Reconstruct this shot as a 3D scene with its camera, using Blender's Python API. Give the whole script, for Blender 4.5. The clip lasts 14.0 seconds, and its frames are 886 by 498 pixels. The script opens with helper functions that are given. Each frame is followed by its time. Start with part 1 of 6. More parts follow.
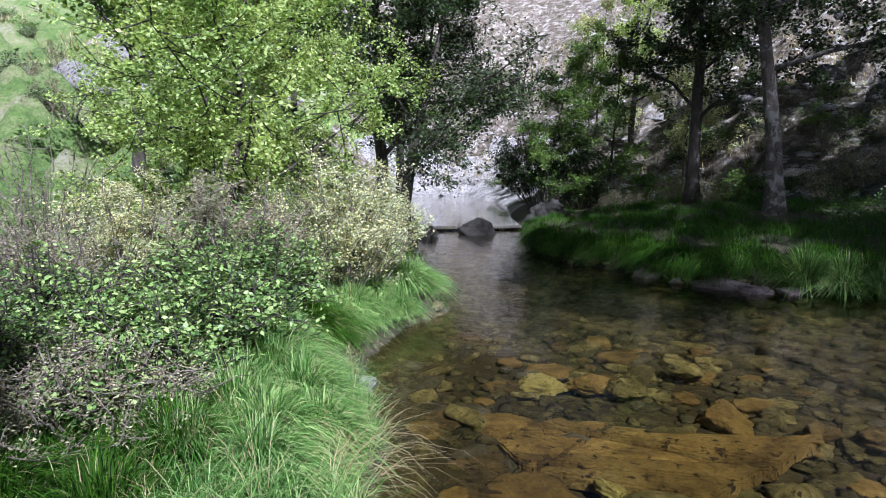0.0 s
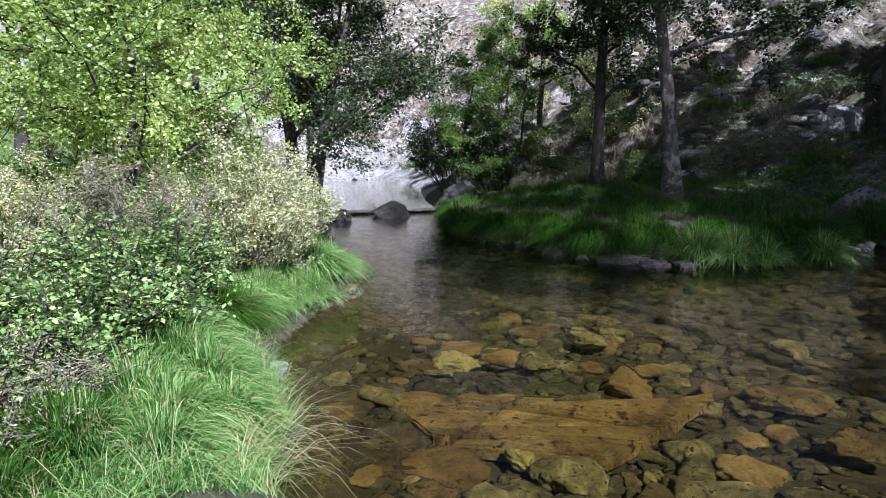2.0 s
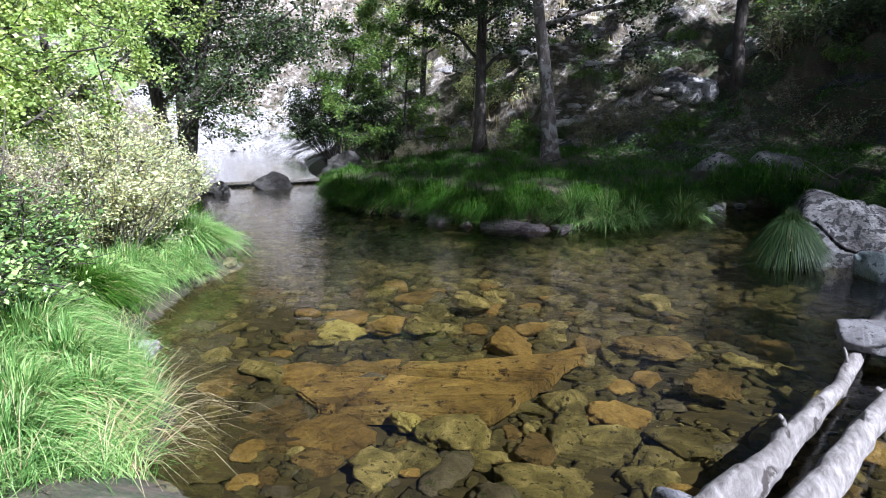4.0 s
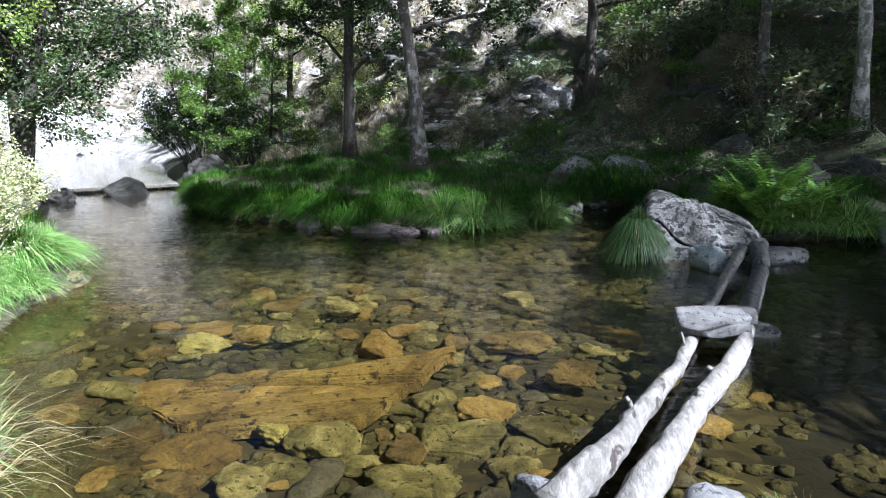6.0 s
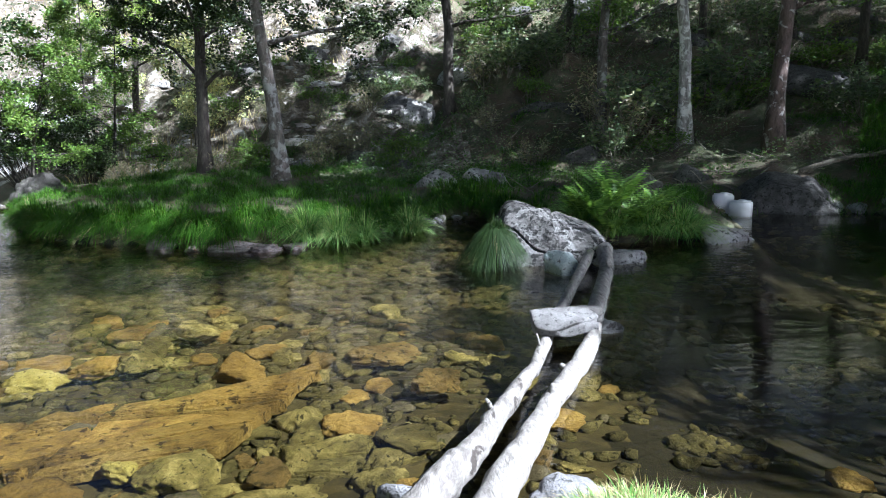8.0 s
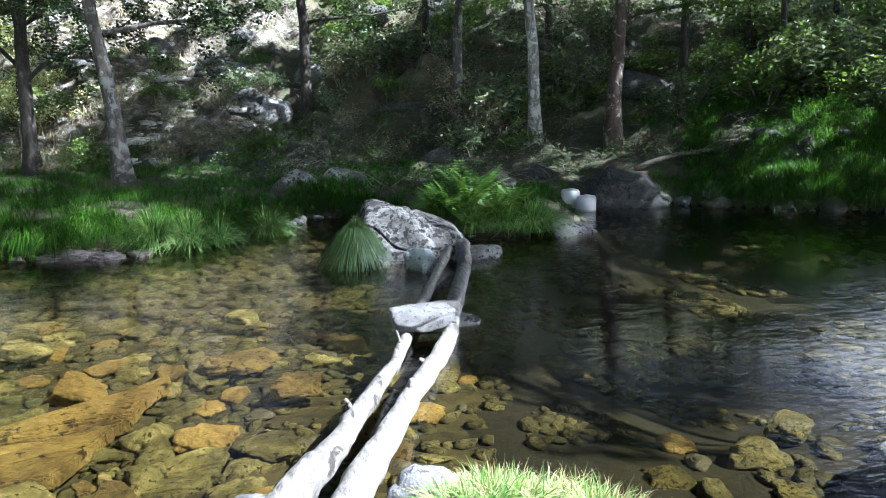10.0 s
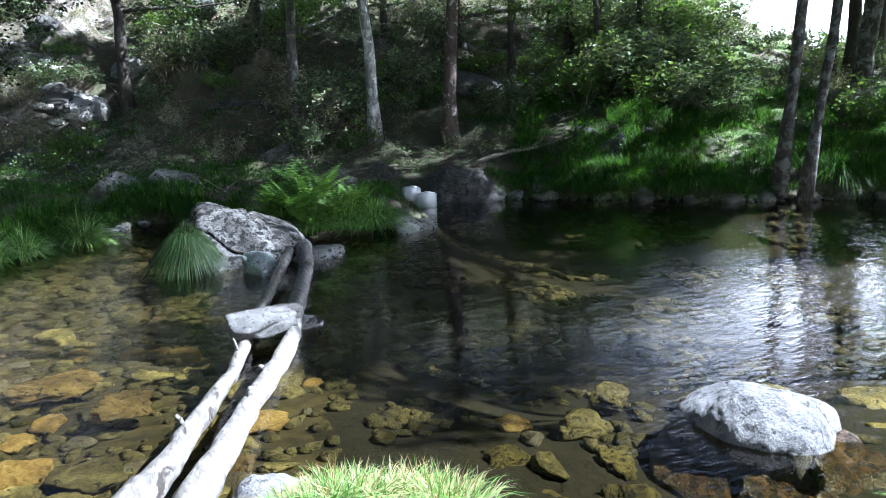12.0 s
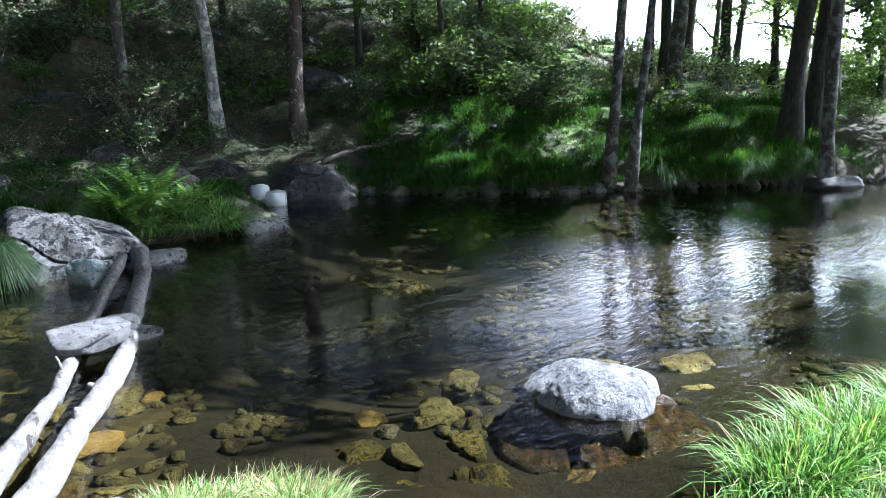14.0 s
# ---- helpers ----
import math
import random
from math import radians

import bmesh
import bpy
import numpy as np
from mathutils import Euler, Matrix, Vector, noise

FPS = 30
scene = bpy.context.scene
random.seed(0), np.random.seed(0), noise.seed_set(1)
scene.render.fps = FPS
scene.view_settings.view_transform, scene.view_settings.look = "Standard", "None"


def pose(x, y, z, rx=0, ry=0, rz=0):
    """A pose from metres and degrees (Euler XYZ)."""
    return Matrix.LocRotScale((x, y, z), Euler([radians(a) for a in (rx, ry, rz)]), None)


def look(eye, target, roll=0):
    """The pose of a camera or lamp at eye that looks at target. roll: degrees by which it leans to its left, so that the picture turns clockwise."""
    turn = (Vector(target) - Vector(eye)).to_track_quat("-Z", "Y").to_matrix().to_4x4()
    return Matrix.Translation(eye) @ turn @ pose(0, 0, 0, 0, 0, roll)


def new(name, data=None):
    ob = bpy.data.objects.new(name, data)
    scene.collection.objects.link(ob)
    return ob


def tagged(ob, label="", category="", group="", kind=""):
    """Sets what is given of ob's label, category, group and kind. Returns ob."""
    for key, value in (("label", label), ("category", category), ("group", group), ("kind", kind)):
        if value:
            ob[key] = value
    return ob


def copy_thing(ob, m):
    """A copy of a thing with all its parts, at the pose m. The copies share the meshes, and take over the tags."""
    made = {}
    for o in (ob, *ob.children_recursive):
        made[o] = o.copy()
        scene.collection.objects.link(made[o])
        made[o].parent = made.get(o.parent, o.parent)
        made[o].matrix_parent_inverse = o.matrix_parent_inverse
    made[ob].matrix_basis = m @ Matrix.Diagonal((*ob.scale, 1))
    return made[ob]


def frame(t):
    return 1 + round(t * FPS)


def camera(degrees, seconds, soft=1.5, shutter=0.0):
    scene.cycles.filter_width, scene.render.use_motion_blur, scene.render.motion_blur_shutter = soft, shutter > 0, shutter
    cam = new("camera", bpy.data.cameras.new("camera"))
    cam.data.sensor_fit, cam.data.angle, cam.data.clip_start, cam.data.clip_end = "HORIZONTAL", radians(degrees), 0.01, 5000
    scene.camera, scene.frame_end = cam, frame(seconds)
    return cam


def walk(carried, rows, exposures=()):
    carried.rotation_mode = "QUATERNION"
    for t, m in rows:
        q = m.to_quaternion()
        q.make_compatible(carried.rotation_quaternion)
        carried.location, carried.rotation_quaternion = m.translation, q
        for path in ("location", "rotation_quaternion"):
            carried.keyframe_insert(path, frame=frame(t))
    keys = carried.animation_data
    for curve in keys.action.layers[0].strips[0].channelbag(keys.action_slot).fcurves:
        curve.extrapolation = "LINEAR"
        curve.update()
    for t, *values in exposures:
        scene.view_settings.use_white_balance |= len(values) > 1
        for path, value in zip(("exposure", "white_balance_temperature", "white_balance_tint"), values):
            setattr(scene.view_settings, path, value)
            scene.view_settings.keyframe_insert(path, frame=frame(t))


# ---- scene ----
cam = camera(70.1, 14.0, soft=0.95)
PATH = [
    (0.0, (-0.157, -0.006, 1.666), (-6.351, 7.756, 0.486), -1.16),
    (0.5, (-0.153, 0.005, 1.655), (-6.143, 7.919, 0.444), -1.31),
    (1.0, (-0.123, 0.003, 1.654), (-5.814, 8.128, 0.387), -1.43),
    (1.5, (-0.121, 0.005, 1.650), (-5.496, 8.331, 0.315), -1.43),
    (2.0, (-0.120, 0.013, 1.634), (-5.210, 8.496, 0.172), -1.54),
    (2.5, (-0.125, 0.031, 1.633), (-4.948, 8.640, 0.013), -1.54),
    (3.0, (-0.114, 0.044, 1.613), (-4.502, 8.850, -0.173), -1.60),
    (5.5, (-0.045, 0.076, 1.577), (-2.157, 9.650, -0.395), -1.14),
    (6.0, (-0.028, 0.065, 1.582), (-1.622, 9.745, -0.355), -1.00),
    (6.5, (-0.009, 0.061, 1.574), (-1.119, 9.820, -0.309), -1.04),
    (7.0, (0.011, 0.048, 1.579), (-0.550, 9.860, -0.268), -1.08),
    (7.5, (0.022, 0.051, 1.572), (-0.031, 9.888, -0.229), -1.11),
    (8.0, (0.034, 0.049, 1.571), (0.492, 9.884, -0.178), -1.12),
    (10.5, (0.107, 0.005, 1.574), (3.188, 9.343, -0.244), -0.92),
    (11.0, (0.115, -0.003, 1.571), (3.758, 9.131, -0.249), -0.92),
    (11.5, (0.135, -0.013, 1.572), (4.321, 8.883, -0.255), -1.02),
    (12.0, (0.153, -0.021, 1.569), (4.898, 8.582, -0.296), -1.10),
    (12.5, (0.163, -0.035, 1.570), (5.412, 8.263, -0.325), -1.19),
    (13.0, (0.174, -0.044, 1.564), (5.928, 7.904, -0.362), -1.14),
    (13.5, (0.182, -0.046, 1.562), (6.350, 7.583, -0.373), -0.93),
    (14.0, (0.191, -0.066, 1.566), (6.753, 7.222, -0.391), -0.95),
]
walk(cam, [(t, look(e, g, r)) for t, e, g, r in PATH], [(0.0, 1.1, 5400, 24), (3.0, 1.5, 5400, 24), (5.5, 2.1, 5400, 17), (6.5, 2.22, 5450, 15), (8.0, 2.5, 5450, 14), (10.5, 2.75, 5350, 12), (12.0, 2.6, 5250, 13), (14.0, 2.5, 5250, 14)])

# ---------------------------------------------------------------- light
SUN_EL, SUN_AZ = radians(46), radians(-116)   # azimuth from +y, to the left
SUN_DIR = Vector((-math.sin(SUN_AZ) * math.cos(SUN_EL), math.cos(SUN_AZ) * math.cos(SUN_EL), math.sin(SUN_EL)))
world = bpy.data.worlds.new("sky")
scene.world = world
world.use_nodes = True
wn = world.node_tree
sky = wn.nodes.new("ShaderNodeTexSky")
sky.sky_type = "NISHITA"
sky.sun_disc = False
sky.sun_elevation = SUN_EL
sky.sun_rotation = math.atan2(SUN_DIR.x, SUN_DIR.y)
sky.altitude = 300
sky.dust_density = 2.5
wn.nodes["Background"].inputs[1].default_value = 0.05
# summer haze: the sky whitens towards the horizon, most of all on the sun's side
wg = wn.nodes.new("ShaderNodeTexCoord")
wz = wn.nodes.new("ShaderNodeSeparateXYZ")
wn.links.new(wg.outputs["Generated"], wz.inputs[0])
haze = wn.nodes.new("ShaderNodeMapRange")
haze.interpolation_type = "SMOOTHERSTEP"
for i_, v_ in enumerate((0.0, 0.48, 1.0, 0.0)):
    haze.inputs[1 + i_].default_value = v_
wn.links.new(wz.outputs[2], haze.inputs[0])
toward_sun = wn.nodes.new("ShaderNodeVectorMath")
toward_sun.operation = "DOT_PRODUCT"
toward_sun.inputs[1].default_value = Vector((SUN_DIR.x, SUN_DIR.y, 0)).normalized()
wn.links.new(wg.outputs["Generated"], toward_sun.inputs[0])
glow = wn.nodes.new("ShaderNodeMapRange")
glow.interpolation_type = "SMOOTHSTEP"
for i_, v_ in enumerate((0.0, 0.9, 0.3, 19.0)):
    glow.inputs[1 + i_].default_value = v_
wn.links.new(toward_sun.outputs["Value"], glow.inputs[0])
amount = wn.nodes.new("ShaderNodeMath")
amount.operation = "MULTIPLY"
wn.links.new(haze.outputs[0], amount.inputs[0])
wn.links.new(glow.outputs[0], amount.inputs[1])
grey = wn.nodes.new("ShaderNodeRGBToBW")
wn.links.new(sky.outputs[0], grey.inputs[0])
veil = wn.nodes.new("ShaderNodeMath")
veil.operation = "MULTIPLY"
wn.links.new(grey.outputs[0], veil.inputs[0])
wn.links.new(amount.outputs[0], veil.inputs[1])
clear = wn.nodes.new("ShaderNodeVectorMath")
clear.operation = "SCALE"
wn.links.new(sky.outputs[0], clear.inputs[0])
clear.inputs["Scale"].default_value = 0.25
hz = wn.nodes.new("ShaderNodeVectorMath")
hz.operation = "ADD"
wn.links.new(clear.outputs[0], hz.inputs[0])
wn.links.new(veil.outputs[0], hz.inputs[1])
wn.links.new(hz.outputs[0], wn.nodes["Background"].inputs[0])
sun = new("sun", bpy.data.lights.new("sun", "SUN"))
sun.data.energy = 5.0
sun.data.angle = radians(0.55)
sun.data.color = (1.0, 0.98, 0.93)
sun.matrix_world = look(SUN_DIR * 60, (0, 0, 0))

# ---------------------------------------------------------------- materials
def ramp(nt, fac, cols, lo=0.3, hi=0.7):
    r = nt.nodes.new("ShaderNodeValToRGB")
    el = r.color_ramp.elements
    n = len(cols)
    while len(el) < n:
        el.new(0.5)
    for i, c in enumerate(cols):
        el[i].position = lo + (hi - lo) * i / max(1, n - 1)
        el[i].color = (*c, 1)
    nt.links.new(fac, r.inputs[0])
    return r.outputs[0]


def noise_out(nt, scale, detail=4, rough=0.55, coord=None, dist=0.0):
    n = nt.nodes.new("ShaderNodeTexNoise")
    n.inputs["Scale"].default_value = scale
    n.inputs["Detail"].default_value = detail
    n.inputs["Roughness"].default_value = rough
    n.inputs["Distortion"].default_value = dist
    if coord is not None:
        nt.links.new(coord, n.inputs["Vector"])
    return n.outputs[0]


def mix(nt, fac, a, b, mode="MIX"):
    m = nt.nodes.new("ShaderNodeMix")
    m.data_type, m.blend_type = "RGBA", mode
    if isinstance(fac, float):
        m.inputs[0].default_value = fac
    else:
        nt.links.new(fac, m.inputs[0])
    for k, v in ((6, a), (7, b)):
        if isinstance(v, tuple):
            m.inputs[k].default_value = (*v, 1)
        else:
            nt.links.new(v, m.inputs[k])
    return m.outputs[2]


def blank(name):
    m = bpy.data.materials.new(name)
    m.use_nodes = True
    nt = m.node_tree
    bsdf = nt.nodes["Principled BSDF"]
    geo = nt.nodes.new("ShaderNodeNewGeometry")
    return m, nt, bsdf, geo


def bump(nt, bsdf, heights, strength=0.5, dist=0.02):
    b = nt.nodes.new("ShaderNodeBump")
    b.inputs["Strength"].default_value = strength
    b.inputs["Distance"].default_value = dist
    nt.links.new(heights, b.inputs["Height"])
    nt.links.new(b.outputs[0], bsdf.inputs["Normal"])


def rock_mat(name, cols, spots=None, scale=3.0, rough=0.8, spot_amt=0.58, per_object=0.0, bump_d=0.03, grain=0.55, bedding=None):
    """Stone: broad colour drift, fine grain, spots of lichen or stain."""
    m, nt, bsdf, geo = blank(name)
    pos = geo.outputs["Position"]
    if bedding is not None:
        mp = nt.nodes.new("ShaderNodeMapping")
        mp.vector_type = "TEXTURE"
        mp.inputs["Rotation"].default_value = (0, 0, radians(bedding))
        mp.inputs["Scale"].default_value = (1.15, 0.85, 1.0)
        nt.links.new(pos, mp.inputs[0])
        pos = mp.outputs[0]
    base = ramp(nt, noise_out(nt, scale, 6, 0.65, pos, 0.6), cols)
    fine = noise_out(nt, scale * 14, 5, 0.7, pos)
    base = mix(nt, grain, base, ramp(nt, fine, [(0.35,) * 3, (0.95,) * 3, (1.25,) * 3]), "MULTIPLY")
    if spots:
        sp = ramp(nt, noise_out(nt, scale * 4.2, 7, 0.6, pos, 0.3), [(0, 0, 0), (1, 1, 1)], spot_amt, spot_amt + 0.05)
        base = mix(nt, sp, base, spots)
    if per_object:
        oi = nt.nodes.new("ShaderNodeObjectInfo")
        v = ramp(nt, oi.outputs["Random"], [(1 - per_object,) * 3, (1 + per_object,) * 3], 0, 1)
        base = mix(nt, 1.0, base, v, "MULTIPLY")
        isl = ramp(nt, geo.outputs["Random Per Island"], [(1 - per_object, 1 - per_object, 1 - per_object * 0.9), (1 + per_object, 1 + per_object * 0.8, 1 + per_object * 0.5)], 0, 1)
        base = mix(nt, 0.7, base, isl, "MULTIPLY")
    nt.links.new(base, bsdf.inputs["Base Color"])
    bsdf.inputs["Roughness"].default_value = rough
    h = nt.nodes.new("ShaderNodeMath")
    h.operation = "ADD"
    nt.links.new(noise_out(nt, scale * 5, 8, 0.7, pos), h.inputs[0])
    nt.links.new(fine, h.inputs[1])
    bump(nt, bsdf, h.outputs[0], 1.0, bump_d)
    return m


def leaf_mat(name, cols, trans=0.35, rough=0.45, tint=None):
    m, nt, bsdf, geo = blank(name)
    col = ramp(nt, geo.outputs["Random Per Island"], cols, 0.0, 1.0)
    big = ramp(nt, noise_out(nt, 0.9, 3, 0.5, geo.outputs["Position"]), [(0.72, 0.78, 0.7), (1.2, 1.12, 1.1)])
    col = mix(nt, 1.0, col, big, "MULTIPLY")
    nt.links.new(col, bsdf.inputs["Base Color"])
    bsdf.inputs["Roughness"].default_value = rough
    bsdf.inputs["Specular IOR Level"].default_value = 0.25
    tr = nt.nodes.new("ShaderNodeBsdfTranslucent")
    nt.links.new(mix(nt, 1.0, col, tint or (1.5, 1.5, 0.7), "MULTIPLY"), tr.inputs[0])
    mx = nt.nodes.new("ShaderNodeMixShader")
    mx.inputs[0].default_value = trans
    nt.links.new(bsdf.outputs[0], mx.inputs[1])
    nt.links.new(tr.outputs[0], mx.inputs[2])
    nt.links.new(mx.outputs[0], nt.nodes["Material Output"].inputs[0])
    return m


def bark_mat(name, cols, patch=None, amount=0.5):
    m, nt, bsdf, geo = blank(name)
    mp = nt.nodes.new("ShaderNodeMapping")
    mp.inputs["Scale"].default_value = (1, 1, 0.35)
    nt.links.new(geo.outputs["Position"], mp.inputs[0])
    base = ramp(nt, noise_out(nt, 14, 6, 0.7, mp.outputs[0], 0.4), cols)
    if patch:
        p = ramp(nt, noise_out(nt, 5, 5, 0.6, geo.outputs["Position"], 0.5), [(0, 0, 0), (1, 1, 1)], amount, amount + 0.08)
        base = mix(nt, p, base, patch)
    nt.links.new(base, bsdf.inputs["Base Color"])
    bsdf.inputs["Roughness"].default_value = 0.9
    bump(nt, bsdf, noise_out(nt, 30, 6, 0.7, mp.outputs[0]), 0.9, 0.03)
    return m


def ground_mat():
    """Soil with litter, moss and bare pale grit on the slope."""
    m, nt, bsdf, geo = blank("soil_and_litter")
    pos = geo.outputs["Position"]
    a = ramp(nt, noise_out(nt, 1.3, 8, 0.7, pos, 0.5), [(0.035, 0.027, 0.018), (0.1, 0.076, 0.05), (0.055, 0.07, 0.03), (0.2, 0.16, 0.115)])
    f = ramp(nt, noise_out(nt, 22, 6, 0.75, pos), [(0.4,) * 3, (1.0,) * 3, (1.5,) * 3])
    nt.links.new(mix(nt, 0.8, a, f, "MULTIPLY"), bsdf.inputs["Base Color"])
    bsdf.inputs["Roughness"].default_value = 0.95
    bump(nt, bsdf, noise_out(nt, 9, 8, 0.75, pos), 0.9, 0.08)
    return m


def hill_mat():
    """Sun-bleached slope: straw, bare granite grit, low green."""
    m, nt, bsdf, geo = blank("dry_slope")
    pos = geo.outputs["Position"]
    a = ramp(nt, noise_out(nt, 1.5, 9, 0.72, pos, 0.8), [(0.04, 0.055, 0.022), (0.085, 0.068, 0.045), (0.2, 0.175, 0.14), (0.46, 0.45, 0.42)], 0.34, 0.64)
    f = ramp(nt, noise_out(nt, 9, 7, 0.75, pos), [(0.35,) * 3, (1.0,) * 3, (1.4,) * 3])
    nt.links.new(mix(nt, 0.8, a, f, "MULTIPLY"), bsdf.inputs["Base Color"])
    bsdf.inputs["Roughness"].default_value = 0.95
    bump(nt, bsdf, noise_out(nt, 3, 9, 0.75, pos), 1.0, 0.25)
    return m


def bed_mat():
    m, nt, bsdf, geo = blank("river_bed_gravel")
    pos = geo.outputs["Position"]
    vo = nt.nodes.new("ShaderNodeTexVoronoi")
    vo.inputs["Scale"].default_value = 13
    nt.links.new(pos, vo.inputs["Vector"])
    a = ramp(nt, noise_out(nt, 1.1, 6, 0.65, pos, 0.4), [(0.016, 0.014, 0.008), (0.04, 0.035, 0.018), (0.085, 0.075, 0.038)])
    g = nt.nodes.new("ShaderNodeSeparateColor")
    nt.links.new(vo.outputs["Color"], g.inputs[0])
    c = ramp(nt, g.outputs[0], [(0.45, 0.45, 0.4), (1.0, 0.95, 0.8), (1.7, 1.6, 1.35)], 0, 1)
    nt.links.new(mix(nt, 0.8, a, c, "MULTIPLY"), bsdf.inputs["Base Color"])
    bsdf.inputs["Roughness"].default_value = 0.85
    bump(nt, bsdf, vo.outputs["Distance"], -0.6, 0.05)
    return m


def shaded_silt_mat():
    m, nt, bsdf, geo = blank("silt_bed_in_shade")
    pos = geo.outputs["Position"]
    # near-black: the pool's depth and shade are put into the silt colour
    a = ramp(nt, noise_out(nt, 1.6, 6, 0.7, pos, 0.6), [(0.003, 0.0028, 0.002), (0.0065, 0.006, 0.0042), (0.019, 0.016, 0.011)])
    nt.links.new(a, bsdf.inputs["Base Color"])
    bsdf.inputs["Roughness"].default_value = 0.9
    bump(nt, bsdf, noise_out(nt, 8, 7, 0.7, pos), 0.8, 0.06)
    return m


def meadow_mat():
    m, nt, bsdf, geo = blank("rough_meadow")
    pos = geo.outputs["Position"]
    a = ramp(nt, noise_out(nt, 0.7, 8, 0.7, pos, 0.5), [(0.07, 0.14, 0.03), (0.13, 0.22, 0.05), (0.24, 0.27, 0.12), (0.38, 0.36, 0.3)], 0.35, 0.7)
    f = ramp(nt, noise_out(nt, 12, 7, 0.75, pos), [(0.4,) * 3, (1.0,) * 3, (1.4,) * 3])
    nt.links.new(mix(nt, 0.8, a, f, "MULTIPLY"), bsdf.inputs["Base Color"])
    bsdf.inputs["Roughness"].default_value = 0.95
    bump(nt, bsdf, noise_out(nt, 5, 9, 0.75, pos), 1.0, 0.2)
    return m


def water_mat(name="stream_water", ripple=1.0):
    """Clear brown-tinged water: see-through with mirror gloss by angle."""
    m, nt, bsdf, geo = blank(name)
    nt.nodes.remove(bsdf)
    pos = geo.outputs["Position"]
    mp = nt.nodes.new("ShaderNodeMapping")
    mp.inputs["Scale"].default_value = (0.8, 2.2, 1.0)
    mp.inputs["Rotation"].default_value = (0, 0, radians(30))
    nt.links.new(pos, mp.inputs[0])
    h1 = noise_out(nt, 1.6, 3, 0.5, mp.outputs[0], 0.6)
    h2 = noise_out(nt, 6.8, 3, 0.5, mp.outputs[0], 0.8)
    amt = ramp(nt, noise_out(nt, 0.35, 2, 0.5, pos), [(0.3,) * 3, (1.0,) * 3], 0.38, 0.6)
    hh = nt.nodes.new("ShaderNodeMath")
    hh.operation = "MULTIPLY"
    nt.links.new(h2, hh.inputs[0])
    nt.links.new(amt, hh.inputs[1])
    b1 = nt.nodes.new("ShaderNodeBump")
    b1.inputs["Strength"].default_value, b1.inputs["Distance"].default_value = 1.0, 0.0055 * ripple
    nt.links.new(h1, b1.inputs["Height"])
    b2 = nt.nodes.new("ShaderNodeBump")
    b2.inputs["Strength"].default_value, b2.inputs["Distance"].default_value = 1.0, 0.008 * ripple
    nt.links.new(hh.outputs[0], b2.inputs["Height"])
    nt.links.new(b1.outputs[0], b2.inputs["Normal"])
    tr = nt.nodes.new("ShaderNodeBsdfTransparent")
    tr.inputs[0].default_value = (0.62, 0.58, 0.42, 1)
    gl = nt.nodes.new("ShaderNodeBsdfGlossy")
    gl.inputs["Roughness"].default_value = 0.0
    gl.inputs["Color"].default_value = (1, 1, 1, 1)
    nt.links.new(b2.outputs[0], gl.inputs["Normal"])
    fr = nt.nodes.new("ShaderNodeFresnel")
    fr.inputs["IOR"].default_value = 1.33
    nt.links.new(b2.outputs[0], fr.inputs["Normal"])
    mx = nt.nodes.new("ShaderNodeMixShader")
    nt.links.new(fr.outputs[0], mx.inputs[0])
    nt.links.new(tr.outputs[0], mx.inputs[1])
    nt.links.new(gl.outputs[0], mx.inputs[2])
    nt.links.new(mx.outputs[0], nt.nodes["Material Output"].inputs[0])
    return m


M_SOIL, M_HILL, M_BED, M_WATER, M_SILT_SHADE, M_MEADOW = ground_mat(), hill_mat(), bed_mat(), water_mat(), shaded_silt_mat(), meadow_mat()
M_STILL = water_mat("still_water", 0.35)
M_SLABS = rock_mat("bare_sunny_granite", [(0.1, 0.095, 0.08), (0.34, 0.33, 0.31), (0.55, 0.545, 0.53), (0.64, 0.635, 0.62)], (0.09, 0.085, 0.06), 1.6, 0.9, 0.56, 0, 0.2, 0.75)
M_GRANITE = rock_mat("lichened_granite", [(0.09, 0.085, 0.08), (0.2, 0.195, 0.185), (0.38, 0.38, 0.37)], (0.035, 0.035, 0.03), 3.6, 0.85, 0.56)
M_CRUST = rock_mat("crusted_granite", [(0.04, 0.038, 0.035), (0.1, 0.098, 0.093), (0.23, 0.235, 0.23)], (0.012, 0.012, 0.011), 3.4, 0.9, 0.5, 0, 0.045)
M_CRUSTP = rock_mat("pale_stepping_stone", [(0.06, 0.058, 0.056), (0.12, 0.118, 0.115), (0.2, 0.198, 0.195)], (0.03, 0.03, 0.028), 6.0, 0.85, 0.58, 0, 0.02)
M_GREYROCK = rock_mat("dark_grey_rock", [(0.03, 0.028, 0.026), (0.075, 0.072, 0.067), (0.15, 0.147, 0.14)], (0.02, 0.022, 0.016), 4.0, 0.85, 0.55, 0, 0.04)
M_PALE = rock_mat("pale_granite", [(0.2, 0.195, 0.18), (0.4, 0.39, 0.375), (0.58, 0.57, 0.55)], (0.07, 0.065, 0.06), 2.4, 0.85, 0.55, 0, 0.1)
M_DARKROCK = rock_mat("dark_mossy_rock", [(0.05, 0.045, 0.035), (0.12, 0.11, 0.09), (0.2, 0.19, 0.17)], (0.05, 0.07, 0.02), 4.0)
M_BLACKROCK = rock_mat("wet_dark_rock", [(0.015, 0.013, 0.011), (0.04, 0.037, 0.032), (0.09, 0.085, 0.075)], (0.03, 0.04, 0.015), 4.0, 0.55)
